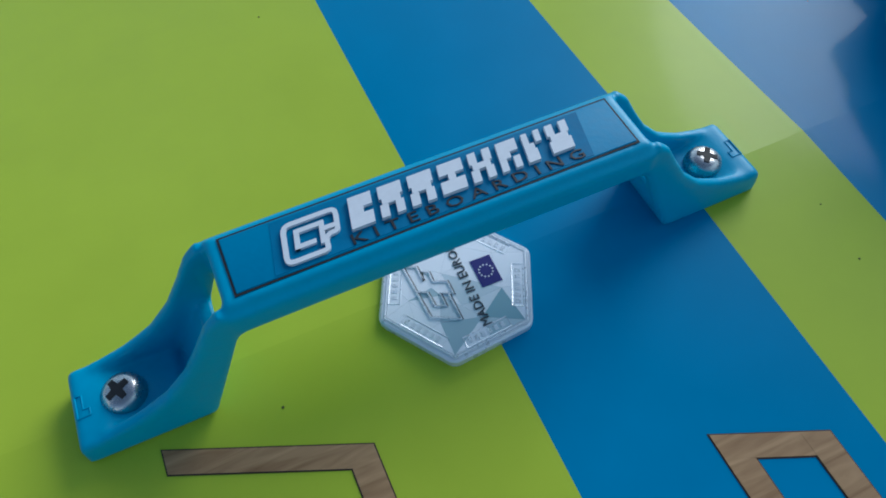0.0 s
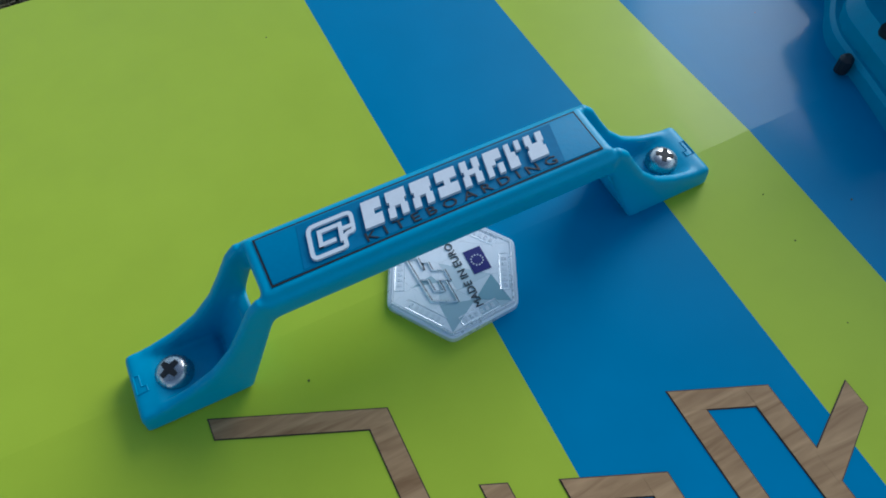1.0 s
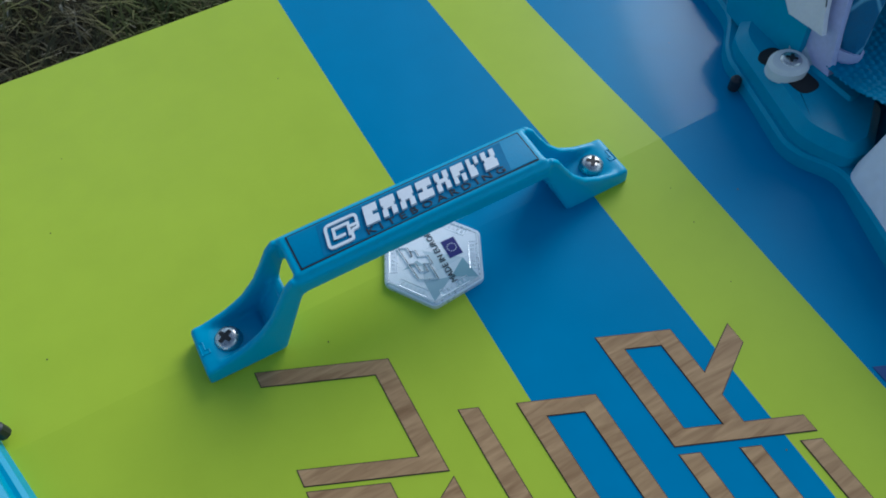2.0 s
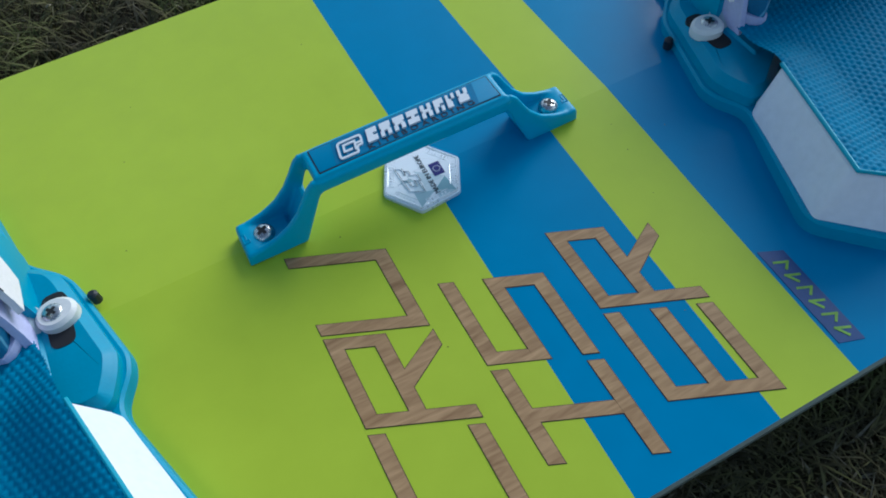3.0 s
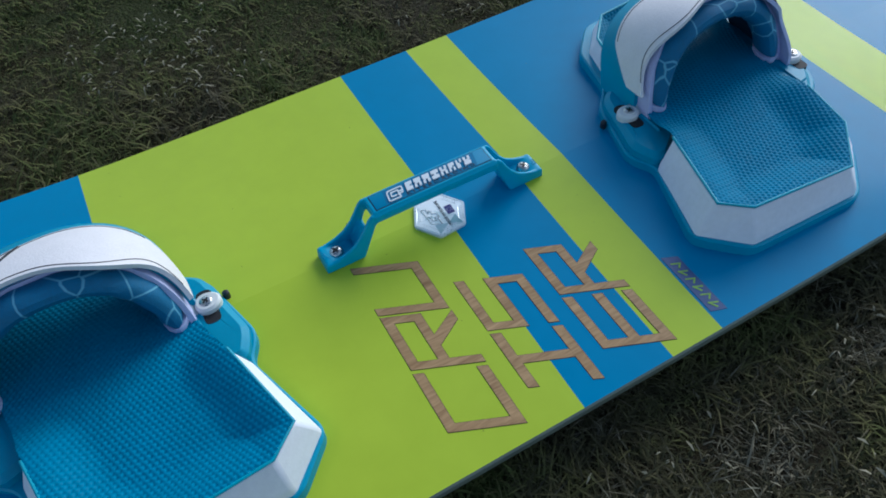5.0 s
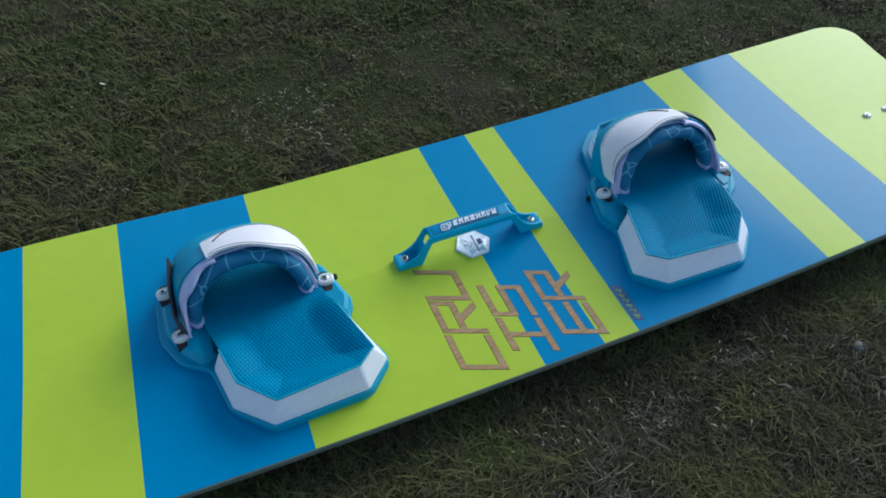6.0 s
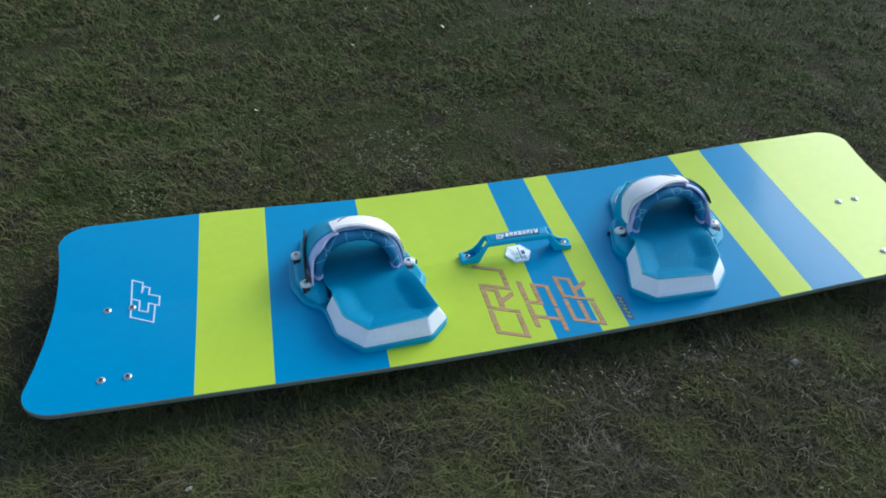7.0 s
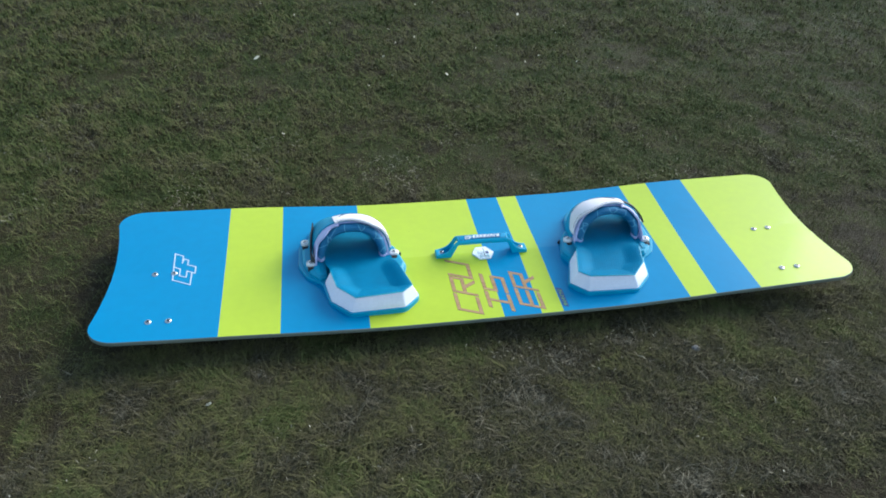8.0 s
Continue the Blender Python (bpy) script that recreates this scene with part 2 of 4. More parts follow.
def add_box(bm, x0, x1, y0, y1, z0, z1, bevel=0.0):
    vs = [bm.verts.new((x, y, z)) for x in (x0, x1) for y in (y0, y1) for z in (z0, z1)]
    for f in ((0, 1, 3, 2), (4, 6, 7, 5), (0, 4, 5, 1), (2, 3, 7, 6), (0, 2, 6, 4), (1, 5, 7, 3)):
        bm.faces.new([vs[i] for i in f])
    if bevel:
        es = list({e for v in vs for e in v.link_edges})
        bmesh.ops.bevel(bm, geom=es, offset=bevel, segments=3, profile=0.5, affect="EDGES")


def add_loft(bm, rings, cap=True, closed=True):
    """Rings of equal length, skinned one to the next."""
    rows = [[bm.verts.new(p) for p in ring] for ring in rings]
    n = len(rows[0])
    for a, b in zip(rows, rows[1:]):
        for i in range(n if closed else n - 1):
            j = (i + 1) % n
            bm.faces.new((a[i], a[j], b[j], b[i]))
    if cap and closed:
        bm.faces.new(rows[0][::-1])
        bm.faces.new(rows[-1])
    return rows


def add_prism(bm, outline, z0, z1, chamfer=0.0):
    """An upright prism over a plan outline; z0 and z1 may be functions of x, y; its top edge chamfered."""
    f0 = z0 if callable(z0) else (lambda x, y: z0)
    f1 = z1 if callable(z1) else (lambda x, y: z1)
    rings = [[(x, y, f0(x, y)) for x, y in outline]]
    if chamfer:
        rings.append([(x, y, f1(x, y) - chamfer) for x, y in outline])
        inner = inset(outline, chamfer)
        rings.append([(x, y, f1(*p)) for p, (x, y) in zip(outline, inner)])
    else:
        rings.append([(x, y, f1(x, y)) for x, y in outline])
    add_loft(bm, rings)


def inset(outline, by):
    """The outline moved inwards by a distance."""
    pts = [Vector(p) for p in outline]
    area = sum(a.x * b.y - b.x * a.y for a, b in zip(pts, pts[1:] + pts[:1]))
    s = 1 if area > 0 else -1
    out = []
    for i, p in enumerate(pts):
        d1, d2 = (p - pts[i - 1]).normalized(), (pts[(i + 1) % len(pts)] - p).normalized()
        n1, n2 = Vector((-d1.y, d1.x)) * s, Vector((-d2.y, d2.x)) * s
        k = (n1 + n2) / max(0.3, 1 + n1.dot(n2))
        out.append(tuple(p + k * by))
    return out


def rounded(outline, r, steps=4):
    """The outline with its corners rounded."""
    pts, out = [Vector(p) for p in outline], []
    for i, p in enumerate(pts):
        a, b = pts[i - 1] - p, pts[(i + 1) % len(pts)] - p
        k = min(r, a.length * 0.45, b.length * 0.45)
        pa, pb = p + a.normalized() * k, p + b.normalized() * k
        for s in range(steps + 1):
            u = s / steps
            out.append(tuple(pa * (1 - u) ** 2 + p * 2 * u * (1 - u) + pb * u * u))
    return out


def add_tube(bm, path, radius, sides=8, cap=True):
    """A round tube along a path of points."""
    pts = [Vector(p) for p in path]
    rings, up = [], Vector((0, 0, 1))
    for i, p in enumerate(pts):
        t = (pts[min(i + 1, len(pts) - 1)] - pts[max(i - 1, 0)]).normalized()
        a = t.cross(up)
        a = (a if a.length > 1e-4 else t.cross(Vector((1, 0, 0)))).normalized()
        b = t.cross(a)
        r = radius(i / (len(pts) - 1)) if callable(radius) else radius
        rings.append([p + r * (math.cos(2 * math.pi * k / sides) * a + math.sin(2 * math.pi * k / sides) * b) for k in range(sides)])
    add_loft(bm, rings, cap)


def add_turned(bm, at, profile, sides=24, axis=(0, 0, 1)):
    """A turned solid: radius and height pairs, round an axis through a point."""
    q = Vector((0, 0, 1)).rotation_difference(Vector(axis))
    rings = [[Vector(at) + q @ Vector((r * math.cos(2 * math.pi * k / sides), r * math.sin(2 * math.pi * k / sides), z)) for k in range(sides)] for r, z in profile]
    add_loft(bm, rings)


def text_mesh(words, size, depth):
    """Letters of the built-in font as a bmesh lying in the xy plane, centred."""
    cu = bpy.data.curves.new("letters", "FONT")
    cu.body, cu.size, cu.extrude, cu.align_x, cu.align_y = words, size, depth, "CENTER", "CENTER"
    cu.resolution_u = 2
    ob = bpy.data.objects.new("letters", cu)
    scene.collection.objects.link(ob)
    me = ob.evaluated_get(bpy.context.evaluated_depsgraph_get()).to_mesh()
    bm = bmesh.new()
    bm.from_mesh(me)
    bpy.data.objects.remove(ob)
    return bm


# ---- ground ----
GROUND_Z = 0.030


def ground_height(x, y):
    n = noise.noise(Vector((x * 1.3, y * 1.3, 0))) * 0.007 + noise.noise(Vector((x * 9, y * 9, 3))) * 0.006 + noise.noise(Vector((x * 34, y * 34, 5))) * 0.003
    under = max(0.0, 1 - max(abs(x) / 0.6, abs(y) / 0.14) ** 4)
    return GROUND_Z + n + 0.028 * under


def build_ground():
    axis_x = sorted({round(-3.5 + 0.04 * i, 3) for i in range(176)} | {-400.0, -100.0, -30.0, -10.0, -5.0, 5.0, 10.0, 30.0, 100.0, 400.0})
    axis_y = sorted({round(-2.2 + 0.04 * i, 3) for i in range(151)} | {-400.0, -100.0, -30.0, -10.0, -4.0, 5.5, 10.0, 30.0, 100.0, 400.0})
    verts = [(x, y, ground_height(x, y)) for y in axis_y for x in axis_x]
    w = len(axis_x)
    faces = [(j * w + i, j * w + i + 1, (j + 1) * w + i + 1, (j + 1) * w + i) for j in range(len(axis_y) - 1) for i in range(w - 1)]
    me = bpy.data.meshes.new("ground")
    me.from_pydata(verts, [], faces)
    me.materials.append(SOIL)
    me.shade_smooth()
    tagged(new("ground", me), "mossy lawn soil with short worn grass", "ground", kind="structure")


def build_grass():
    """Short turf: single blades of three triangles, thick in clumps, bent all ways."""
    rng = np.random.default_rng(5)
    # a thick strip before the board, a thinner one round it, and the lawn behind
    y = np.concatenate([rng.uniform(-0.62, -0.17, 300000), rng.uniform(-1.05, 0.75, 150000), 0.15 + 2.75 * rng.uniform(0, 1, 330000) ** 1.25])
    n = len(y)
    half = np.where(np.arange(n) < 300000, 0.95, 1.15 + 0.42 * np.clip(y + 1.0, 0, 4))
    x = rng.uniform(-1, 1, n) * half * np.where(np.arange(n) < 300000, 1.0, 1 + 0.22 * rng.normal(0, 1, n) ** 2) + 0.1
    y = y + 0.10 * rng.normal(0, 1, n) * np.abs(rng.normal(0, 1, n)) * (np.arange(n) >= 300000)
    keep = ~((np.abs(x) < 0.7) & (np.abs(y) < 0.17))
    x, y = x[keep], y[keep]
    n = len(x)
    patch = np.array([noise.noise(Vector((a * 3.2, b * 3.2, 7))) + 0.6 * noise.noise(Vector((a * 14, b * 14, 1))) for a, b in zip(x, y)])
    z = np.array([ground_height(a, b) for a, b in zip(x, y)]) - 0.002
    tall = rng.gamma(3.5, 0.0028, n) * np.clip(1.0 + 1.0 * patch, 0.3, 2.0) * np.interp(y, [0.1, 1.3], [1.0, 1.35])
    tall = np.clip(tall, 0.003, 0.026)
    near_board = (np.abs(x - 0.0125) < 0.80) & (np.abs(y) < 0.235)
    tall = np.where(near_board, np.minimum(tall, 0.022), tall)
    width = rng.uniform(0.0006, 0.0014, n) * np.interp(y, [0.0, 1.3], [1.15, 2.7])
    turn = rng.uniform(0, 2 * np.pi, n)
    lean = rng.uniform(0.3, 2.4, n) * tall
    dx, dy = np.cos(turn), np.sin(turn)
    base = np.stack([x, y, z], 1)
    side = np.stack([-dy, dx, 0 * dx], 1) * width[:, None] / 2
    ahead = np.stack([dx, dy, 0 * dx], 1)
    mid = base + ahead * (lean * 0.35)[:, None] + np.array([0, 0, 1]) * (tall * 0.62)[:, None]
    tip = base + ahead * lean[:, None] + np.array([0, 0, 1]) * (tall * rng.uniform(0.75, 1.0, n))[:, None]
    verts = np.stack([base - side, base + side, mid + side * 0.9, mid - side * 0.9, tip], 1).reshape(-1, 3)
    k = np.arange(n)[:, None] * 5
    loops = np.concatenate([k + [0, 1, 2, 3], k + [3, 2, 4]], 1).ravel()
    starts = (np.arange(n)[:, None] * 7 + [0, 4]).ravel()
    me = bpy.data.meshes.new("grass")
    me.vertices.add(len(verts))
    me.vertices.foreach_set("co", verts.astype(np.float32).ravel())
    me.loops.add(len(loops))
    me.loops.foreach_set("vertex_index", loops.astype(np.int32))
    me.polygons.add(len(starts))
    me.polygons.foreach_set("loop_start", starts.astype(np.int32))
    me.update(calc_edges=True)
    me.materials.append(BLADE)
    tagged(new("grass", me), "short dull green and straw-coloured lawn grass", "grass", kind="stuff")


# ---- the board ----
BX = 0.0155                     # the middle of the board
DECK = 0.080
HALF_W, TIP, CORNER = 0.2125, 0.772, 0.055
STRIPES = [-0.5285, -0.4145, -0.2465, 0.0166, 0.092, 0.1385, 0.4055, 0.4690, 0.5640]
LEANS = [0.0005, 0.0025, 0.0035, 0.0034, 0.003, 0.0045, 0.0030, 0.0090, 0.0060]   # half the shift of a stripe's edge across the board


RIDGE = 0.006                  # a crease runs along the deck, a little off its middle


def deck_z(x, y):
    s = x - BX
    u = min(1.0, max(0.0, (abs(s) - 0.20) / 0.35))
    u = u * u * (3 - 2 * u)
    v = abs(y + RIDGE) / HALF_W
    crown = (0.0060 if y > -RIDGE else 0.0035) * (1 - u) * (2 * v - v * v) - 0.0040 * u * v      # domed in the middle, dished at the tips
    return DECK + 0.001 + 0.0255 * s * s + 0.004 * s - crown


def half_width(s):
    d = max(0.0, abs(s) - (TIP - CORNER))
    taper = 0.006 * max(0.0, (abs(s) - 0.35) / 0.42) ** 2
    return HALF_W - taper - (CORNER - math.sqrt(max(0.0, CORNER ** 2 - min(d, CORNER) ** 2)))


def deck_point(s, v, shrink=0.0):
    """A plan point of the board: s metres along from its middle, v from -1 to 1 across."""
    y = v * (half_width(s) - shrink)
    k = max(0.0, (abs(s) - 0.60) / (TIP - 0.60)) ** 2
    hollow = (-0.012 + 0.016 * (abs(y) / 0.16) ** 2) * k
    x = s + float(np.interp(s + BX, STRIPES, LEANS)) * v * (1 - min(1, k * 4))
    return BX + x - s + math.copysign(1, s) * (abs(s) + hollow - shrink * (abs(s) > TIP - 1e-6)), y


def build_board():
    board = thing("kiteboard", (BX, 0, 0.068), "lime green and blue striped glossy kiteboard lying on grass", "kiteboard")
    steps = [-TIP + 2 * TIP * i / 80 for i in range(81)] + [x - BX for x in STRIPES]
    steps += [sg * (TIP - CORNER + CORNER * math.sin(math.pi / 2 * i / 10)) for i in range(11) for sg in (1, -1)]
    steps = sorted(set(round(s, 5) for s in steps))
    steps = [s for i, s in enumerate(steps) if i == 0 or s - steps[i - 1] > 0.0005 or any(abs(s + BX - q) < 1e-4 for q in STRIPES)]
    across = [-1, -0.9, -0.7, -0.45, -0.2, -0.06, -0.0285, 0.0, 0.2, 0.45, 0.7, 0.9, 1]
    bm = bmesh.new()
    rows = [[bm.verts.new((*(p := deck_point(s, v, 0.0015)), deck_z(*p))) for v in across] for s in steps]
    for i in range(len(rows) - 1):
        mid = (steps[i] + steps[i + 1]) / 2 + BX
        for j in range(len(across) - 1):
            f = bm.faces.new((rows[i][j], rows[i + 1][j], rows[i + 1][j + 1], rows[i][j + 1]))
            f.material_index = sum(mid > q for q in STRIPES) % 2
    deck = part("deck", bm, [BLUE, LIME], board, "glossy lime and blue stripes across")
    for e in deck.data.edges:
        a, b = (deck.data.vertices[k].co.y for k in e.vertices)
        if abs(a + RIDGE) < 0.0012 and abs(b + RIDGE) < 0.0012:
            e.use_edge_sharp = True
    loop = [(s, -1) for s in steps] + [(TIP, v) for v in across[1:-1]] + [(s, 1) for s in reversed(steps)] + [(-TIP, v) for v in reversed(across[1:-1])]
    bm = bmesh.new()
    rings = []
    for shrink, drop in ((0.0015, 0.0), (0.0, 0.0012), (0.0, 0.0075), (0.0025, 0.009)):
        rings.append([(*(p := deck_point(s, v, shrink)), deck_z(*p) - drop) for s, v in loop])
    add_loft(bm, rings, cap=False)
    part("rail", bm, RAIL, board, "dull grey board edge")
    bm = bmesh.new()
    rows = [[bm.verts.new((*(p := deck_point(s, v, 0.0025)), deck_z(*p) - 0.009 - 0.003 * (1 - abs(v)))) for v in across] for s in steps]
    for i in range(len(rows) - 1):
        for j in range(len(across) - 1):
            bm.faces.new((rows[i][j], rows[i][j + 1], rows[i + 1][j + 1], rows[i + 1][j]))
    part("underside", bm, BASE, board, "dark underside")
    return board


# inlaid strips: cells of a sheared lettering grid
SHEAR = -0.42
LEFT, TOP, FOOT = (0, 0.007, 0, -0.05), (0, 0.049, 0, -0.0065), (0, 0.049, -0.044, -0.0505)
RIGHT, MIDDLE = (0.042, 0.049, 0, -0.05), (0.021, 0.028, 0, -0.05)
CELLS = [
    (-0.0745, -0.0220, [TOP, RIGHT, FOOT], False),
    (-0.0745, -0.0750, [LEFT, (0, 0.028, 0, -0.0065), MIDDLE, FOOT], True),
    (-0.0750, -0.1290, [LEFT, FOOT, RIGHT], False),
    (-0.0110, -0.0750, [LEFT, (0, 0.028, -0.044, -0.0505), MIDDLE, (0.021, 0.049, 0, -0.0065), RIGHT], False),
    (-0.0110, -0.1290, [LEFT, (0, 0.049, -0.022, -0.0290), RIGHT], False),
    (0.0520, -0.0760, [LEFT, (0, 0.028, 0, -0.0065), MIDDLE, FOOT], True),
    (0.0515, -0.1300, [LEFT, MIDDLE, RIGHT, FOOT], False),
]


def build_inlays(board):
    for x0, y0, bars, tick in CELLS:
        polys = [[(a0, b0), (a1, b0), (a1, b1), (a0, b1)] for a0, a1, b0, b1 in bars]
        if tick:
            polys.append([(0.027, -0.0225), (0.0495, -0.0005), (0.0495, -0.0095), (0.027, -0.0325)])
        for n, poly in enumerate(polys):
            bm = bmesh.new()
            wide = inset([(x0 + a, y0 + b + SHEAR * a) for a, b in poly], -0.00035)
            add_prism(bm, wide, lambda x, y: deck_z(x, y) - 0.001, lambda x, y: deck_z(x, y) + 0.00015 + 0.00001 * n)
            part("burnt_edge", bm, BURNT, board, smooth=False)
        for n, poly in enumerate(polys):
            bm = bmesh.new()
            lift = 0.00035 + 0.00004 * n
            outline = [(x0 + a, y0 + b + SHEAR * a) for a, b in poly]
            add_prism(bm, outline, lambda x, y: deck_z(x, y) - 0.001, lambda x, y: deck_z(x, y) + lift)
            part("wood_strip", bm, WOOD, board, "brown walnut veneer strip" if n == 0 else "", smooth=False)


def add_stroke(bm, points, width, lift, closed=False):
    """A flat raised line on the deck along plan points."""
    pts = [Vector(p) for p in points]
    segs = list(zip(pts, pts[1:] + (pts[:1] if closed else [])))[: len(pts) if closed else len(pts) - 1]
    for n, (a, b) in enumerate(segs):
        d = (b - a).normalized()
        s = Vector((-d.y, d.x)) * width / 2
        a, b = a - d * width / 2, b + d * width / 2
        out = [tuple(a - s), tuple(b - s), tuple(b + s), tuple(a + s)]
        add_prism(bm, out, lambda x, y: deck_z(x, y) - 0.0005, lambda x, y: deck_z(x, y) + lift + 0.00003 * n)


# outline of the stepped figure printed on the tip and embossed on the badge
FIGURE_TOP = [(-0.632, 0.052), (-0.615, 0.043), (-0.615, 0.020), (-0.6125, 0.0335), (-0.6035, 0.0285), (-0.604, 0.0135), (-0.587, 0.006), (-0.587, -0.015), (-0.603, -0.0065), (-0.603, -0.027), (-0.6165, -0.021), (-0.617, 0.001), (-0.630, 0.008)]
FIGURE_FOOT = [(-0.630, 0.006), (-0.628, -0.034), (-0.593, -0.052), (-0.593, -0.013)]


def build_prints(board):
    # stepped outline figure near the blue tip
    bm = bmesh.new()
    add_stroke(bm, FIGURE_TOP, 0.0022, 0.0004, closed=True)
    add_stroke(bm, FIGURE_FOOT, 0.0022, 0.00085)
    part("outline_print", bm, FADED, board, "white outlined stepped figure")
    # small dark label with unreadable writing
    bm = bmesh.new()
    add_prism(bm, [(0.1375, -0.139), (0.1495, -0.1445), (0.1485, -0.200), (0.1365, -0.196)], lambda x, y: deck_z(x, y) - 0.0005, lambda x, y: deck_z(x, y) + 0.0003)
    label = part("printed_label", bm, DECALBLUE, board, "dark blue printed label")
    for i in range(6):
        y = -0.148 - 0.0083 * i
        bm = bmesh.new()
        add_stroke(bm, [(0.1405, y), (0.1465, y - 0.0026)], 0.0013, 0.0005)
        add_stroke(bm, [(0.1405 if i % 2 else 0.1465, y - (0 if i % 2 else 0.0026)), (0.1435, y - 0.0055)], 0.0013, 0.00058)
        part("printed_bar", bm, DECALLIME, label)
    # fin bolts through the tips
    for y, xs in ((-0.0125, (-0.664, -0.627, 0.650, 0.685)), (-0.1570, (-0.657, -0.621, 0.635, 0.670))):
        for x in xs:
            add_screw(board, (x, y, deck_z(x, y)), 0.0062, 0.003)


def add_screw(parent, at, r, h, axis=(0, 0, 1), turn=0.4, name="screw"):
    """A pan-head screw with a dark cross recess."""
    bm = bmesh.new()
    add_turned(bm, at, [(r, -0.001), (r, 0.0), (r * 0.97, h * 0.35), (r * 0.85, h * 0.7), (r * 0.62, h * 0.92), (r * 0.35, h), (0.0002, h)], 24, axis)
    head = part(name, bm, STEEL, parent, "domed steel cross-head screw")
    bm = bmesh.new()
    q = Vector((0, 0, 1)).rotation_difference(Vector(axis))
    for k in range(2):
        a = turn + k * math.pi / 2
        d, n = Vector((math.cos(a), math.sin(a), 0)), Vector((-math.sin(a), math.cos(a), 0))
        ring = [d * (r * 0.54 * u) + n * (r * 0.17 * w * (0.75 if abs(u) == 1 else 1.25)) for u, w in ((-1, -1), (0, -1), (1, -1), (1, 1), (0, 1), (-1, 1))]
        add_loft(bm, [[Vector(at) + q @ (p + Vector((0, 0, z + 0.00003 * k))) for p in ring] for z in (h * 0.5, h * 1.02 + 0.00005)])
    part("cross_recess", bm, RECESS, head, smooth=False)
    return head


def build_badge(board):
    cx, cy, r, rot = 0.0124, -0.0108, 0.0244, radians(4)
    z0 = deck_z(cx, cy)
    hexa = [(cx + r * math.cos(rot + k * math.pi / 3), cy + r * math.sin(rot + k * math.pi / 3)) for k in range(6)]
    bm = bmesh.new()
    add_prism(bm, rounded(hexa, 0.002, 3), z0 - 0.001, z0 + 0.0022, 0.0006)
    badge = part("badge", bm, SILVER, board, "six-sided silver foil badge")
    zt = z0 + 0.0022
    bm = bmesh.new()
    border = inset(hexa, 0.0016)
    pts = border + border[:1]
    add_tube(bm, [(x, y, zt) for x, y in pts], 0.0003, 6)
    part("raised_border", bm, FOIL, badge)
    # what is printed on it reads along the board's width
    tilt = Matrix.Translation((cx, cy, zt)) @ Matrix.Rotation(radians(88), 4, "Z")

    def laid(bm):
        bmesh.ops.transform(bm, matrix=tilt, verts=bm.verts[:])
        return bm

    bm = bmesh.new()
    add_box(bm, -0.0040, 0.0052, -0.0125, -0.0063, 0.0, 0.0003)
    flag = part("flag", laid(bm), FLAG, badge, "dark blue flag with a ring of pale stars", smooth=False)
    for k in range(12):
        bm = bmesh.new()
        a = k * math.pi / 6
        add_turned(bm, (0.0006 + 0.0020 * math.cos(a), -0.0094 + 0.0020 * math.sin(a), 0.0003), [(0.0003, -0.0001), (0.0003, 0.0001)], 5)
        part("star", laid(bm), PRINT, flag)
    bm = text_mesh("MADE IN EUROPE", 0.0038, 0.0002)
    bmesh.ops.translate(bm, verts=bm.verts[:], vec=(-0.0005, -0.0030, 0.0002))
    part("lettering", laid(bm), BASE, badge, "dark grey words", smooth=False)
    # embossed stepped figure, bright wire over a dark edge
    def small(line, dx=0.0):
        return [(cx - 0.0068 + dx + 0.215 * (x + 0.609), cy + 0.0005 + 0.215 * y) for x, y in line]

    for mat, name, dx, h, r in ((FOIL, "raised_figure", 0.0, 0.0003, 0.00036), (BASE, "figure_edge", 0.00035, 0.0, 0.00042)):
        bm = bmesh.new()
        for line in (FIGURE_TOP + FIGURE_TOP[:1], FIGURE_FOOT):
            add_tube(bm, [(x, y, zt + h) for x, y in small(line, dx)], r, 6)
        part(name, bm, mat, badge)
    # foil cut into flat facets of differing grey
    rng = random.Random(8)
    pts = [Vector(p) for p in inset(hexa, 0.0021)]
    pts += [(pts[k] + pts[(k + 1) % 6]) / 2 for k in range(6)]
    pts += [Vector((cx + q * math.cos(k * 0.9 + q * 300), cy + q * math.sin(k * 0.9 + q * 300))) + Vector((rng.uniform(-0.0015, 0.0015), rng.uniform(-0.0015, 0.0015))) for q, n in ((0.0135, 7), (0.006, 4)) for k in range(n)]
    flat = delaunay_2d_cdt(pts, [], [], 0, 1e-7)
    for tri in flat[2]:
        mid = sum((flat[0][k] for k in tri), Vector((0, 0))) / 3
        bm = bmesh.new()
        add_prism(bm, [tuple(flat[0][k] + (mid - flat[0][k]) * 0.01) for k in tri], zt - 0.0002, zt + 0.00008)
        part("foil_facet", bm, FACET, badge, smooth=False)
    for k in (0, 2, 3, 4, 5):
        a = rot + (k + 0.5) * math.pi / 3
        m = Matrix.Translation((cx + 0.0172 * math.cos(a), cy + 0.0172 * math.sin(a), zt)) @ Matrix.Rotation(a + math.pi / 2, 4, "Z")
        bm = bmesh.new()
        add_tube(bm, [m @ Vector(q) for q in ((-0.0068, -0.0016, 0), (0.0068, -0.0016, 0), (0.0068, 0.0016, 0), (-0.0068, 0.0016, 0), (-0.0068, -0.0016, 0))], 0.00025, 5)
        part("embossed_frame", bm, FOIL, badge)
        for j in range(6):
            bm = bmesh.new()
            add_box(bm, -0.0058 + 0.0020 * j, -0.0047 + 0.0020 * j, -0.0008, 0.0008, 0.0, 0.0002)
            bmesh.ops.transform(bm, matrix=m, verts=bm.verts[:])
            part("embossed_bar", bm, FOIL, badge, smooth=False)


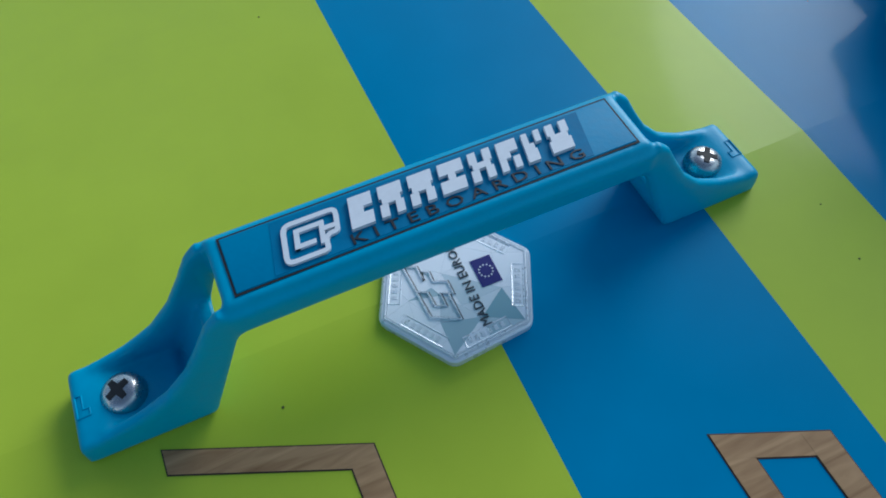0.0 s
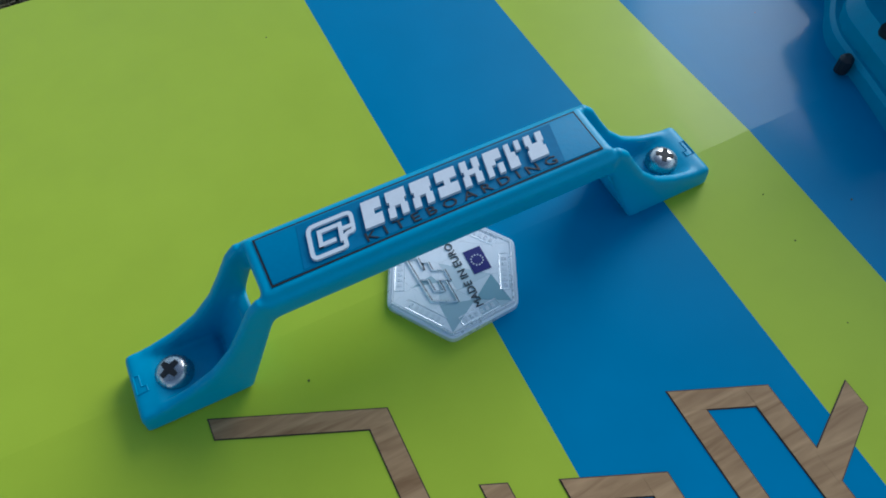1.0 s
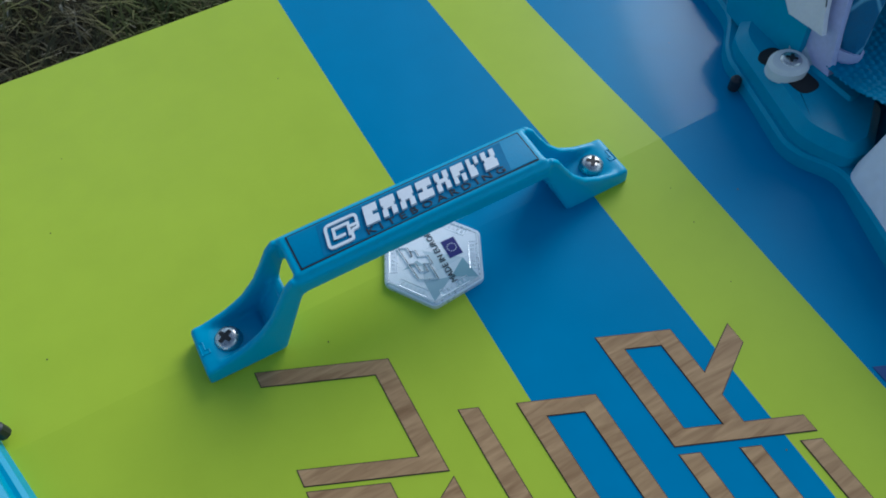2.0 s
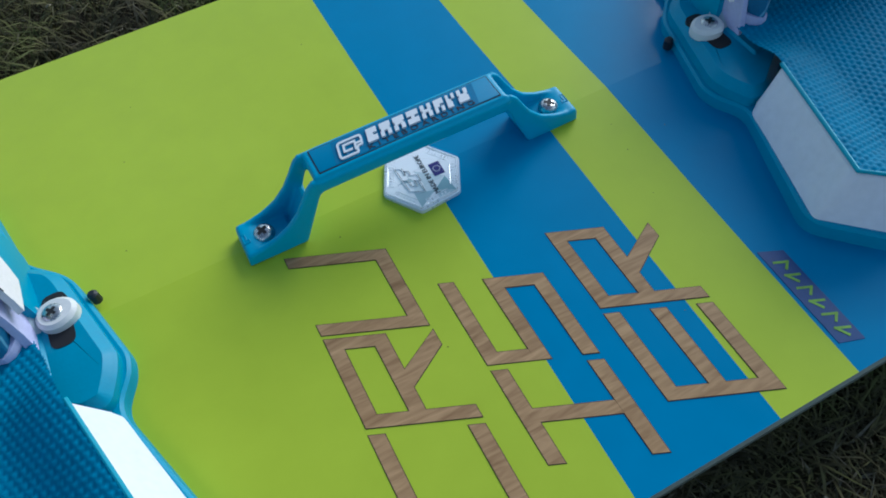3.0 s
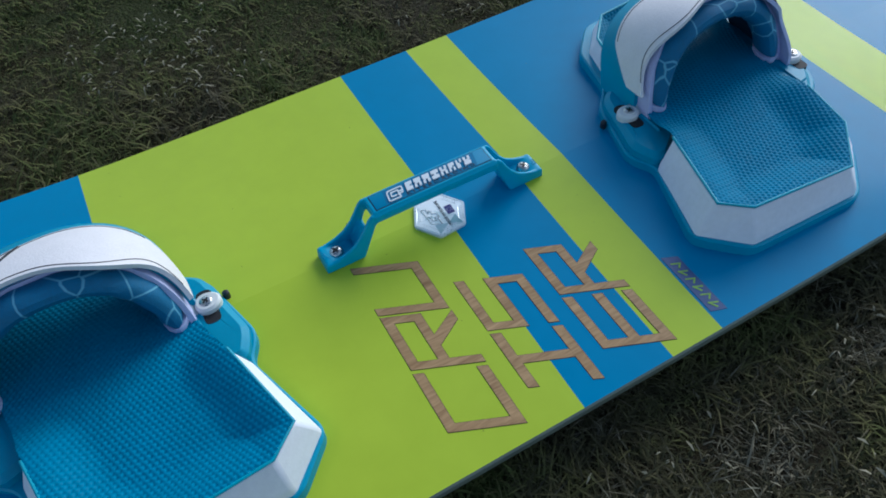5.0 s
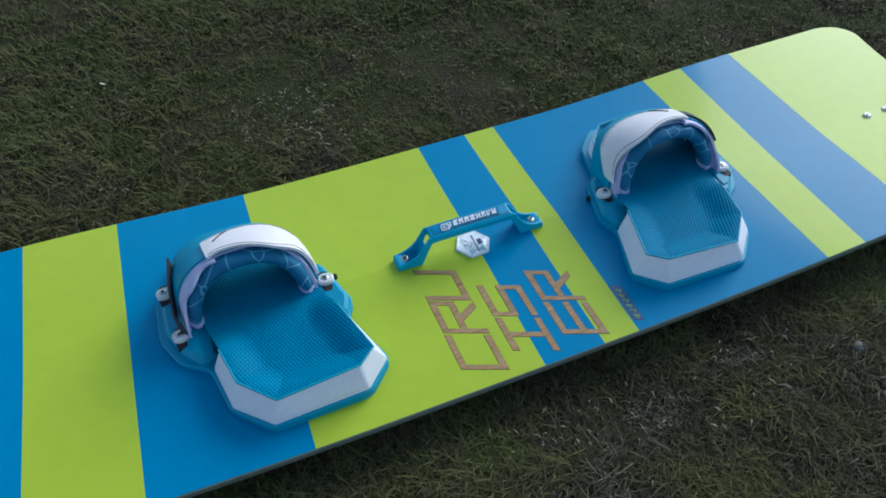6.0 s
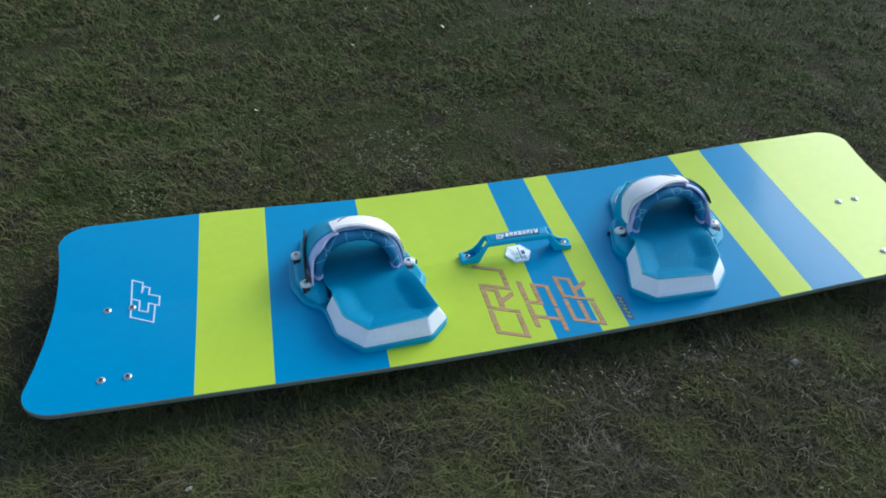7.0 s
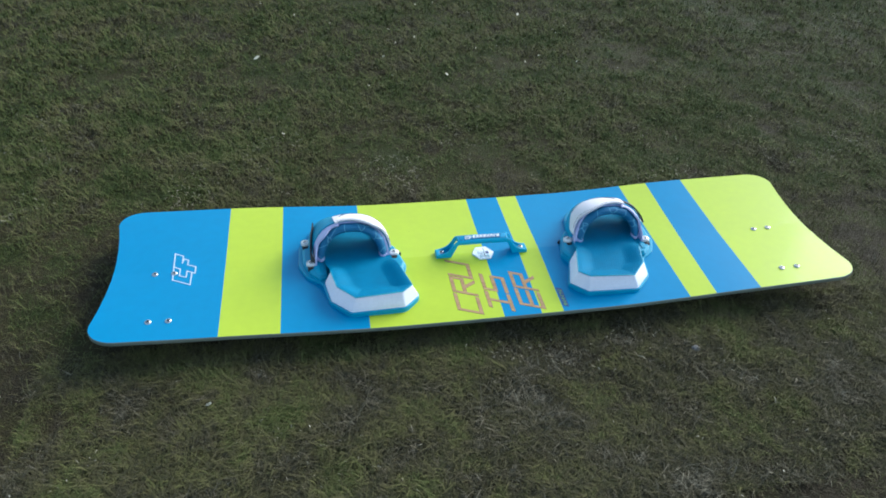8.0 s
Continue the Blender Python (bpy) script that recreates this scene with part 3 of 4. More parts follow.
# ---- the handle ----
HX, HY = 0.0093, -0.0068


def build_handle():
    z0 = deck_z(HX, HY)
    handle = thing("grab_handle", (HX, HY, z0), "bright blue moulded rubber grab handle screwed on the deck", "handle")
    bm = bmesh.new()

    def slab(profile, y0, y1):
        add_loft(bm, [[(HX + x, HY + y, z0 + z) for x, z in profile] for y in (y0, y1)])

    # grip bar, slightly arched below
    n = 12
    top = [(-0.0545 + 0.109 * i / n, 0.0422 + 0.0003 * math.sin(math.pi * i / n)) for i in range(n + 1)]
    low = [(0.054 - 0.108 * i / n, 0.0300 + 0.0004 * math.sin(math.pi * i / n)) for i in range(n + 1)]
    slab(top + low, -0.0102, 0.0102)
    slab([(x, z - 0.0022) for x, z in top] + [(x, z + 0.0025) for x, z in low], -0.0122, 0.0122)
    for s in (-1, 1):
        # the curved outline of a leg, from the shoulder down to the toe
        curve = [(0.0560, 0.0415), (0.0600, 0.0380), (0.0640, 0.0310), (0.0690, 0.0232), (0.0760, 0.0160), (0.0840, 0.0118), (0.0905, 0.0098), (0.0950, 0.0088)]
        wall = [(s * x, z) for x, z in curve + [(0.1000, 0.0080), (0.1008, 0.0), (0.0680, -0.0005), (0.0545, 0.0300), (0.0520, 0.0335)]]
        slab(wall, -0.0115, -0.0083)
        slab(wall, 0.0083, 0.0115)
        slab([(s * x, z) for x, z in ((0.1008, 0.0), (0.1000, 0.0080), (0.0985, 0.0090), (0.0940, 0.0088), (0.0850, 0.0066), (0.0740, 0.0055), (0.0680, -0.0005))], -0.0113, 0.0113)
        slab([(s * x, z) for x, z in ((0.0680, 0.0), (0.0715, 0.0055), (0.0625, 0.0215), (0.0585, 0.0215))], -0.0113, 0.0113)
    body = part("grip", bm, GRIP, handle, "bright blue rubber grip with two hollow legs")
    re = body.modifiers.new("remesh", "REMESH")
    re.mode, re.voxel_size, re.use_smooth_shade = "VOXEL", 0.00065, True
    sm = body.modifiers.new("smooth", "SMOOTH")
    sm.factor, sm.iterations = 0.5, 22
    # inlaid top panel with a dark gap round it
    zt = z0 + 0.0424
    bm = bmesh.new()
    add_box(bm, HX - 0.0513, HX + 0.0513, HY - 0.0083, HY + 0.0083, zt - 0.004, zt + 0.00012)
    part("panel_gap", bm, RECESS, handle, "dark groove round the panel", smooth=False)
    bm = bmesh.new()
    add_box(bm, HX - 0.0508, HX + 0.0508, HY - 0.0078, HY + 0.0078, zt - 0.004, zt + 0.0004, 0.0003)
    panel = part("panel", bm, PANEL, handle, "darker blue inlaid rubber panel")
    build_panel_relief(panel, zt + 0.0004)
    for s in (-1, 1):
        add_screw(handle, (HX + s * 0.0875, HY, z0 + 0.0066), 0.0057, 0.0040, (s * 0.12, 0, 1), 0.45 if s < 0 else 0.9)
        bm = bmesh.new()
        add_tube(bm, [(HX + s * (0.0975 + a), HY + b, z0 + 0.0089) for a, b in ((-0.002, -0.003), (0.0012, -0.003), (0.0012, 0.003), (-0.0005, 0.003), (-0.0005, -0.001), (-0.002, -0.001), (-0.002, -0.003))], 0.0003, 5)
        part("embossed_mark", bm, GRIP, handle)
    return handle


def build_panel_relief(panel, z):
    """Raised white slabs and black lettering on the panel."""
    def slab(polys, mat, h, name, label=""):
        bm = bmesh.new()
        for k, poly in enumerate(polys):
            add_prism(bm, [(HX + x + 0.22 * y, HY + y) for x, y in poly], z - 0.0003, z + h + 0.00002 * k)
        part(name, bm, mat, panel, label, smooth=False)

    def box(x0, x1, y0, y1):
        return [(x0, y0), (x1, y0), (x1, y1), (x0, y1)]

    # shallow slanted field behind the relief
    bm = bmesh.new()
    add_prism(bm, [(HX - 0.0418, HY - 0.0073), (HX + 0.0388, HY - 0.0073), (HX + 0.0420, HY + 0.0070), (HX - 0.0390, HY + 0.0070)], z - 0.0005, z + 0.00012)
    part("relief_field", bm, FIELD, panel, "slightly darker slanted field", smooth=False)
    # framed emblem: a rounded outline with a stepped bar in it
    bm = bmesh.new()
    x0, x1, y0, y1 = -0.0385, -0.0235, -0.0066, 0.0048
    outline = [(x0, y0), (x1 - 0.004, y0), (x1 - 0.004, y0 + 0.004), (x1 - 0.001, y0 + 0.004), (x1, y1), (x0 + 0.001, y1)]
    ring = rounded(outline, 0.0025, 4)
    inner = inset(ring, 0.0012)
    lift = [[(HX + x + 0.1 * y, HY + y, zz) for x, y in some] for some, zz in ((ring, z - 0.0003), (ring, z + 0.0009), (inner, z + 0.0009), (inner, z - 0.0003))]
    add_loft(bm, lift, cap=False)
    part("emblem_frame", bm, PRINT, panel, "white rounded emblem frame", smooth=False)
    slab([box(-0.0350, -0.0300, -0.0032, -0.0020), box(-0.0350, -0.0338, -0.0032, 0.0018), box(-0.0350, -0.0290, 0.0010, 0.0022), box(-0.0290, -0.0278, -0.0040, 0.0022), box(-0.0290, -0.0250, -0.0008, 0.0004)], PRINT, 0.0009, "emblem_bar")
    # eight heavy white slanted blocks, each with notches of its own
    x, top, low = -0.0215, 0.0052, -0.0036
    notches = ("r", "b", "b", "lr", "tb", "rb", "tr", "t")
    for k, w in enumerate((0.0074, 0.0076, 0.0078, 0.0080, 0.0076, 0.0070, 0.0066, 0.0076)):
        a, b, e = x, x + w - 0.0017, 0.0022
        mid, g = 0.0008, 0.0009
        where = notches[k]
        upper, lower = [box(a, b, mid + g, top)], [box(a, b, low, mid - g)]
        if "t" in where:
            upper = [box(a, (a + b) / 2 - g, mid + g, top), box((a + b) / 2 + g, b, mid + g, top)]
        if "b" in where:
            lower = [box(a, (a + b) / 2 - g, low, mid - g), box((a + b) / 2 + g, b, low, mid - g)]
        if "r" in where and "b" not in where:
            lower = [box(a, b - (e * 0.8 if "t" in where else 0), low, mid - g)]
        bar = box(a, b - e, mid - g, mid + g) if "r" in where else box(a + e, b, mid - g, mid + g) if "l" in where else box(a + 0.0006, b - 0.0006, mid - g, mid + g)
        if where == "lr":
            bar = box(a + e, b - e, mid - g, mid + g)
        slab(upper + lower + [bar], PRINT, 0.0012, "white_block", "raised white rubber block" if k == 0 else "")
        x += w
    bm = text_mesh("K I T E B O A R D I N G", 0.0041, 0.0004)
    xs = [v.co.x for v in bm.verts]
    s = 0.060 / (max(xs) - min(xs))
    bmesh.ops.transform(bm, matrix=Matrix.Translation((HX + 0.0068, HY - 0.0058, z)) @ Matrix.Diagonal((s, 1.0, 1, 1)), verts=bm.verts[:])
    part("lettering", bm, INK, panel, "raised black rubber letters", smooth=False)


# ---- the two bindings ----
def build_binding(m):
    """One foot binding; m is 1 for the one at +x, -1 for its mirror image."""
    def P(x, y, z):
        return (0.010 + m * x, y, z)

    base = deck_z(BX + 0.26, 0) + 0.0004
    b = thing("foot_binding", P(0.27, -0.03, base), "blue and white foot binding with a padded strap on the board", "binding", "bindings on the board")
    heel_outer = [(0.1795, -0.069), (0.1570, -0.141), (0.1880, -0.1715), (0.2923, -0.1747), (0.3292, -0.1375), (0.3395, -0.080)]
    heel_rim = [(0.1905, -0.068), (0.171, -0.141), (0.191, -0.158), (0.283, -0.1655), (0.3165, -0.1285), (0.327, -0.079)]
    rim_z, low_z = 0.118, 0.087

    # base plate
    plan = [(0.1545, -0.1410), (0.1860, -0.1740), (0.2948, -0.1778), (0.3325, -0.1385), (0.344, -0.078), (0.374, -0.058), (0.391, -0.018), (0.389, 0.048), (0.368, 0.062), (0.366, 0.100), (0.323, 0.134), (0.250, 0.128), (0.219, 0.095), (0.207, 0.040), (0.190, 0.0235), (0.1845, 0.015), (0.1690, -0.041), (0.1710, -0.051), (0.180, -0.066)]
    bm = bmesh.new()
    add_prism(bm, [P(x, y, 0)[:2] for x, y in rounded(plan, 0.009, 4)], lambda x, y: deck_z(x, y) - 0.0005, base + 0.0055, 0.0015)
    part("base_plate", bm, TEAL, b, "teal moulded base plate")
    # raised wings that carry the bolts
    wings = ([(0.216, 0.030), (0.2020, 0.0285), (0.1905, 0.0200), (0.1868, 0.0130), (0.1722, -0.0420), (0.1745, -0.0520), (0.1805, -0.0655), (0.1930, -0.067), (0.216, -0.050)],
             [(0.330, 0.060), (0.330, -0.068), (0.349, -0.074), (0.368, -0.051), (0.3815, -0.015), (0.3815, 0.042), (0.365, 0.070)])
    for w in wings:
        bm = bmesh.new()
        add_prism(bm, [P(x, y, 0)[:2] for x, y in rounded(w, 0.004, 3)], base + 0.004, base + 0.0165, 0.0048)
        part("bolt_wing", bm, TEAL, b)
    # bolts with their teardrop washers over slots
    for x, y in ((0.1920, -0.0125), (0.3655, -0.0300), (0.3750, 0.0415)):
        zt = base + 0.0168
        bm = bmesh.new()
        slot = rounded([(x - 0.006, y - 0.017), (x + 0.006, y - 0.017), (x + 0.006, y + 0.015), (x - 0.006, y + 0.015)], 0.005, 4)
        add_prism(bm, [P(a, c, 0)[:2] for a, c in slot], base + 0.010, zt)
        part("slot", bm, RECESS, b, "dark adjusting slot")
        bm = bmesh.new()
        drop = [(x + 0.0088 * math.cos(2 * math.pi * k / 24) * (1 if math.cos(2 * math.pi * k / 24) > 0 else 1.25), y + 0.0088 * math.sin(2 * math.pi * k / 24)) for k in range(24)]
        add_prism(bm, [P(a, c, 0)[:2] for a, c in drop], zt - 0.001, zt + 0.0055, 0.0018)
        washer = part("washer", bm, WASHER, b, "white nylon teardrop washer")
        add_screw(washer, P(x, y, zt + 0.0052), 0.0050, 0.0015, turn=0.7)
    bm = bmesh.new()
    add_turned(bm, P(0.1775, 0.001, base + 0.004), [(0.0028, -0.004), (0.0028, 0.002), (0.0015, 0.0035), (0.0002, 0.0035)], 10)
    part("rubber_stud", bm, INK, b, "small black stud")

    # white wedges, sloped bands round the heel and the toe
    toe_outer = [(0.3595, 0.045), (0.3565, 0.094), (0.318, 0.1255), (0.2545, 0.1200), (0.2265, 0.0895), (0.2115, 0.034)]
    toe_rim = [(0.354, 0.045), (0.351, 0.091), (0.315, 0.120), (0.258, 0.1145), (0.232, 0.086), (0.217, 0.034)]
    toe_z = 0.106
    for name, outer, rim, zr, cy in (("heel_wedge", heel_outer, heel_rim, rim_z, -0.10), ("toe_wedge", toe_outer, toe_rim, toe_z, 0.06)):
        bm = bmesh.new()
        zs = (zr - low_z) / 0.031
        ring_o = [P(x, y, low_z) for x, y in outer]
        ring_m = [P(x * 0.98 + 0.26 * 0.02, y * 0.985 + cy * 0.015, low_z + 0.008 * zs) for x, y in outer]
        ring_r = [P(x, y, zr) for x, y in rim]
        inner = [P(x * 0.93 + 0.262 * 0.07, y * 0.93 + cy * 0.07, zr - 0.004) for x, y in rim]
        floor = [P(x * 0.93 + 0.262 * 0.07, y * 0.93 + cy * 0.07, low_z) for x, y in rim]
        rows = add_loft(bm, [ring_o, ring_m, ring_r, inner, floor], cap=False, closed=False)
        for k in (0, -1):
            bm.faces.new([r[k] for r in rows])
        wedge = part(name, bm, WHITE, b, "white foam wedge")
        bv = wedge.modifiers.new("bevel", "BEVEL")
        bv.width, bv.segments, bv.angle_limit = 0.0024, 3, radians(12)

    # studded foam pad, dished towards the heel
    poly = heel_rim + toe_rim
    edges = list(zip(heel_rim, heel_rim[1:]))
    # a grid laid along the rows of studs
    pu, pv, nu, nv = 0.0043, 0.0032, 5, 4
    iu, iv = np.meshgrid(np.arange(-30 * nu, 31 * nu), np.arange(-53 * nv, 54 * nv))
    lu, lv = iu * pu / nu, iv * pv / nv
    gx, gy = 0.26 + 0.985 * lu - 0.17 * lv, -0.03 + 0.17 * lu + 0.985 * lv
    inside = np.zeros(gx.shape, bool)
    for (x0, y0), (x1, y1) in zip(poly, poly[1:] + poly[:1]):
        hit = ((y0 > gy) != (y1 > gy)) & (gx < (x1 - x0) * (gy - y0) / (y1 - y0 + 1e-12) + x0)
        inside ^= hit
    far = np.full(gx.shape, 9.0)
    for (x0, y0), (x1, y1) in edges:
        t = np.clip(((gx - x0) * (x1 - x0) + (gy - y0) * (y1 - y0)) / ((x1 - x0) ** 2 + (y1 - y0) ** 2), 0, 1)
        far = np.minimum(far, np.hypot(gx - x0 - t * (x1 - x0), gy - y0 - t * (y1 - y0)))
    near_toe = np.full(gx.shape, 9.0)
    for (x0, y0), (x1, y1) in zip(toe_rim, toe_rim[1:]):
        t = np.clip(((gx - x0) * (x1 - x0) + (gy - y0) * (y1 - y0)) / ((x1 - x0) ** 2 + (y1 - y0) ** 2), 0, 1)
        near_toe = np.minimum(near_toe, np.hypot(gx - x0 - t * (x1 - x0), gy - y0 - t * (y1 - y0)))
    u = np.clip(far / 0.038, 0, 1)
    dish = rim_z + 0.0005 - 0.0120 * (u * u * (3 - 2 * u)) - 0.0085 * np.clip((gy + 0.04) / 0.12, 0, 1) + 0.0085 * (1 - np.clip(near_toe / 0.022, 0, 1)) ** 2
    a, c = (iu + 0.5) / nu, (iv + 0.5) / nv
    row = np.floor(c)
    a = a + 0.5 * (row % 2)
    stud = np.clip(1.2 - 2.3 * np.maximum(np.abs(a - np.floor(a) - 0.5), 0.9 * np.abs(c - row - 0.5)), 0, 0.8)
    gz = dish + 0.0015 * stud
    index = -np.ones(gx.shape, int)
    index[inside] = np.arange(inside.sum())
    quads = inside[:-1, :-1] & inside[1:, :-1] & inside[:-1, 1:] & inside[1:, 1:]
    jj, ii = np.nonzero(quads)
    o = Vector(P(0.27, -0.03, base))
    co = np.stack([0.010 + m * gx[inside] - o.x, gy[inside] - o.y, gz[inside] - o.z], 1)
    faces = np.stack([index[jj, ii], index[jj, ii + 1], index[jj + 1, ii + 1], index[jj + 1, ii]], 1)
    if m < 0:
        faces = faces[:, ::-1]
    me = bpy.data.meshes.new("foot_pad")
    me.from_pydata(co.tolist(), [], faces.tolist())
    me.materials.append(PAD)
    me.shade_smooth()
    pad = new("foot_pad", me)
    pad.parent = b
    ORIGIN[pad.name] = o
    tagged(pad, "blue studded foam foot pad")
    bm = bmesh.new()
    add_tube(bm, [P(x, y, rim_z + 0.0006) for x, y in heel_rim], 0.0012, 8)
    part("pad_edge", bm, PADLIP, pad, "turquoise cut foam edge")
    bm = bmesh.new()
    add_tube(bm, [P(x, y, toe_z + 0.0002) for x, y in toe_rim], 0.0014, 8)
    part("pad_edge", bm, PADLIP, pad, "turquoise cut foam edge")

    # strap: an arch over the toes, lower towards the front of the foot
    def arch(t, y, grow=0.0):
        """A point of the strap: t from 0 at the inner foot to 1 at the outer, at y along the foot."""
        k = (y + 0.03) / 0.15
        xc = 0.279 + 0.10 * (y + 0.03)
        half = 0.077 + 0.006 * math.sin(math.pi * min(1, max(0, k))) - 0.020 * max(0, k) ** 2 + grow
        high = 0.0895 - 0.024 * max(0, k) - 0.072 * max(0, k) ** 2 + grow
        a = math.pi * (1 - t)
        s = math.sin(a)
        return P(xc + half * math.copysign(abs(math.cos(a)) ** 0.85, math.cos(a)), y + 0.018 * s, base + 0.008 + high * s ** 0.8)

    def sheet(name, t0, t1, y_front, y_back, grow, thick, mat, label, nt=28, ns=8):
        bm = bmesh.new()
        outer, inner = [], []
        for j in range(ns + 1):
            v = j / ns
            ro, ri = [], []
            for i in range(nt + 1):
                t = t0 + (t1 - t0) * i / nt
                y = y_front(i / nt) * (1 - v) + y_back(i / nt) * v
                ro.append(arch(t, y, grow + thick))
                ri.append(arch(t, y, grow))
            outer.append([bm.verts.new(p) for p in ro])
            inner.append([bm.verts.new(p) for p in ri])
        for j in range(ns):
            for i in range(nt):
                bm.faces.new((outer[j][i], outer[j][i + 1], outer[j + 1][i + 1], outer[j + 1][i]))
                bm.faces.new((inner[j][i], inner[j + 1][i], inner[j + 1][i + 1], inner[j][i + 1]))
        for i in range(nt):
            for j in (0, ns):
                bm.faces.new((outer[j][i], inner[j][i], inner[j][i + 1], outer[j][i + 1]))
        for j in range(ns):
            for i in (0, nt):
                bm.faces.new((outer[j][i], outer[j + 1][i], inner[j + 1][i], inner[j][i]))
        return part(name, bm, mat, b, label)

    def shell_back(u):
        return 0.040 + 0.020 * math.sin(math.pi * u) + 0.012 * max(0.0, math.sin(math.pi * (u - 0.35) / 0.65) if u > 0.35 else 0.0)

    sheet("strap_shell", 0.0, 1.0, lambda u: -0.012, shell_back, -0.0005, 0.004, TEAL, "teal rubber strap shell over the toes")
    # dark sheet added under the shell so the shade in the arch deepens
    sheet("tunnel_shade_sleeve", 0.01, 0.99, lambda u: -0.008, lambda u: shell_back(u) - 0.002, -0.0055, 0.004, TUNNEL_DARK, "dark navy sleeve added inside the strap to deepen its shade")
    sheet("strap_lining", 0.02, 0.98, lambda u: -0.028 + 0.014 * math.sin(math.pi * u), lambda u: -0.004, -0.0045, 0.004, LINING, "pale lilac strap lining")
    sheet("lining_fold", 0.58, 0.985, lambda u: -0.036 + 0.010 * (1 - u) + 0.004 * math.sin(12 * u), lambda u: -0.006, -0.002 , 0.003, LINING, "pale lilac fold of lining")
    over = sheet("leather_strap", 0.075, 0.60, lambda u: -0.022 + 0.006 * math.sin(9 * u), lambda u: 0.003 + 0.035 * math.sin(math.pi * min(1, 0.10 + 0.74 * u)) - 0.016 * max(0.0, 1 - u / 0.2), 0.003, 0.0035, LEATHER, "white leather strap with dark stitching")
    bm = bmesh.new()
    add_tube(bm, [arch(0.113 + 0.475 * i / 30, -0.0185 + 0.006 * math.sin(9 * i / 30), 0.0067) for i in range(31)], 0.0003, 5)
    part("stitching", bm, INK, over)
    bm = bmesh.new()
    add_tube(bm, [arch(0.075 + 0.525 * u, 0.0 + 0.035 * math.sin(math.pi * min(1, 0.10 + 0.74 * u)), 0.0067) for u in (0.22 + 0.74 * i / 24 for i in range(25))], 0.0003, 5)
    part("stitching", bm, INK, over)
    bm = bmesh.new()
    add_tube(bm, [arch(0.50 + 0.05 * i / 4, 0.028 - 0.02 * i / 4, 0.0067) for i in range(5)], 0.0011, 5)
    part("printed_bar", bm, INK, over)
    # padded cushion that lines the opening
    bm = bmesh.new()
    rings = []
    n = 40
    for i in range(n + 1):
        u = i / n
        t = 0.055 + 0.89 * u
        pts = []
        for k in range(14):
            a = 2 * math.pi * k / 14
            fat = 0.0088 + 0.0008 * math.sin(math.pi * u) + 0.0005 * math.sin(u * 60)
            fat *= 0.72 if i in (0, n) else 1.0
            pts.append(arch(t, -0.018 + 0.0145 * math.cos(a), -0.0122 - 0.0006 * math.sin(math.pi * u) + fat * math.sin(a)))
        rings.append(pts)
    add_loft(bm, rings)
    part("strap_cushion", bm, CUSHION, b, "dark blue padded cushion with pale crackle print")
    # pale end caps of the cushion
    for t0, t1 in ((0.056, 0.018), (0.944, 0.982)):
        bm = bmesh.new()
        rings = []
        for q, k in ((0, 1.04), (0.3, 1.03), (0.7, 0.85), (1.0, 0.45)):
            t = t0 + (t1 - t0) * q
            rings.append([arch(t, -0.018 + 0.0145 * k * math.cos(2 * math.pi * j / 14), -0.0122 + 0.0092 * k * math.sin(2 * math.pi * j / 14)) for j in range(14)])
        add_loft(bm, rings)
        part("end_cap", bm, LINING, b, "pale lilac cushion end")
    # bracket between the strap and the wing
    for x, y in ((0.207, -0.030), (0.352, -0.048)):
        bm = bmesh.new()
        add_prism(bm, [P(a, c, 0)[:2] for a, c in rounded([(x - 0.007, y - 0.014), (x + 0.005, y - 0.012), (x + 0.007, y + 0.040), (x - 0.006, y + 0.042)], 0.003, 3)], base + 0.006, base + 0.018, 0.002)
        part("strap_bracket", bm, TEAL, b)
    # milky tab beside the inner bolt
    bm = bmesh.new()
    add_turned(bm, P(0.2045, -0.012, base + 0.022), [(0.0095, -0.0012), (0.0095, 0.0012)], 24, (m * -0.75, -0.35, 0.55))
    part("clear_tab", bm, CLEAR, b, "milky plastic tab")
    # loose dark tongue on the outer side: one stands up beside the strap, one lies along it
    bm = bmesh.new()
    if m < 0:
        rows = []
        for i, p in enumerate((P(0.3570, -0.034, base + 0.020), P(0.3640, -0.022, base + 0.036), P(0.3620, 0.010, base + 0.048), P(0.3560, 0.050, base + 0.058))):
            up, th = Vector((0, 0, 0.010 * (1 - 0.25 * i / 3))), Vector((0.0012, 0, 0))
            p = Vector(p)
            rows.append([p - up - th, p + up - th, p + up + th, p - up + th])
    else:
        rows = []
        for i in range(13):
            u = i / 12
            t, g = 0.60 + 0.29 * u, 0.003 + 0.004 * u ** 2
            y0, y1 = -0.006 - 0.008 * u, 0.010 + 0.006 * u
            rows.append([arch(t, y0, g), arch(t, y1, g), arch(t, y1, g + 0.0030), arch(t, y0, g + 0.0030)])
    add_loft(bm, rows)
    part("loose_tongue", bm, BLACK, b, "dark webbing tongue standing out", smooth=False)
    return b


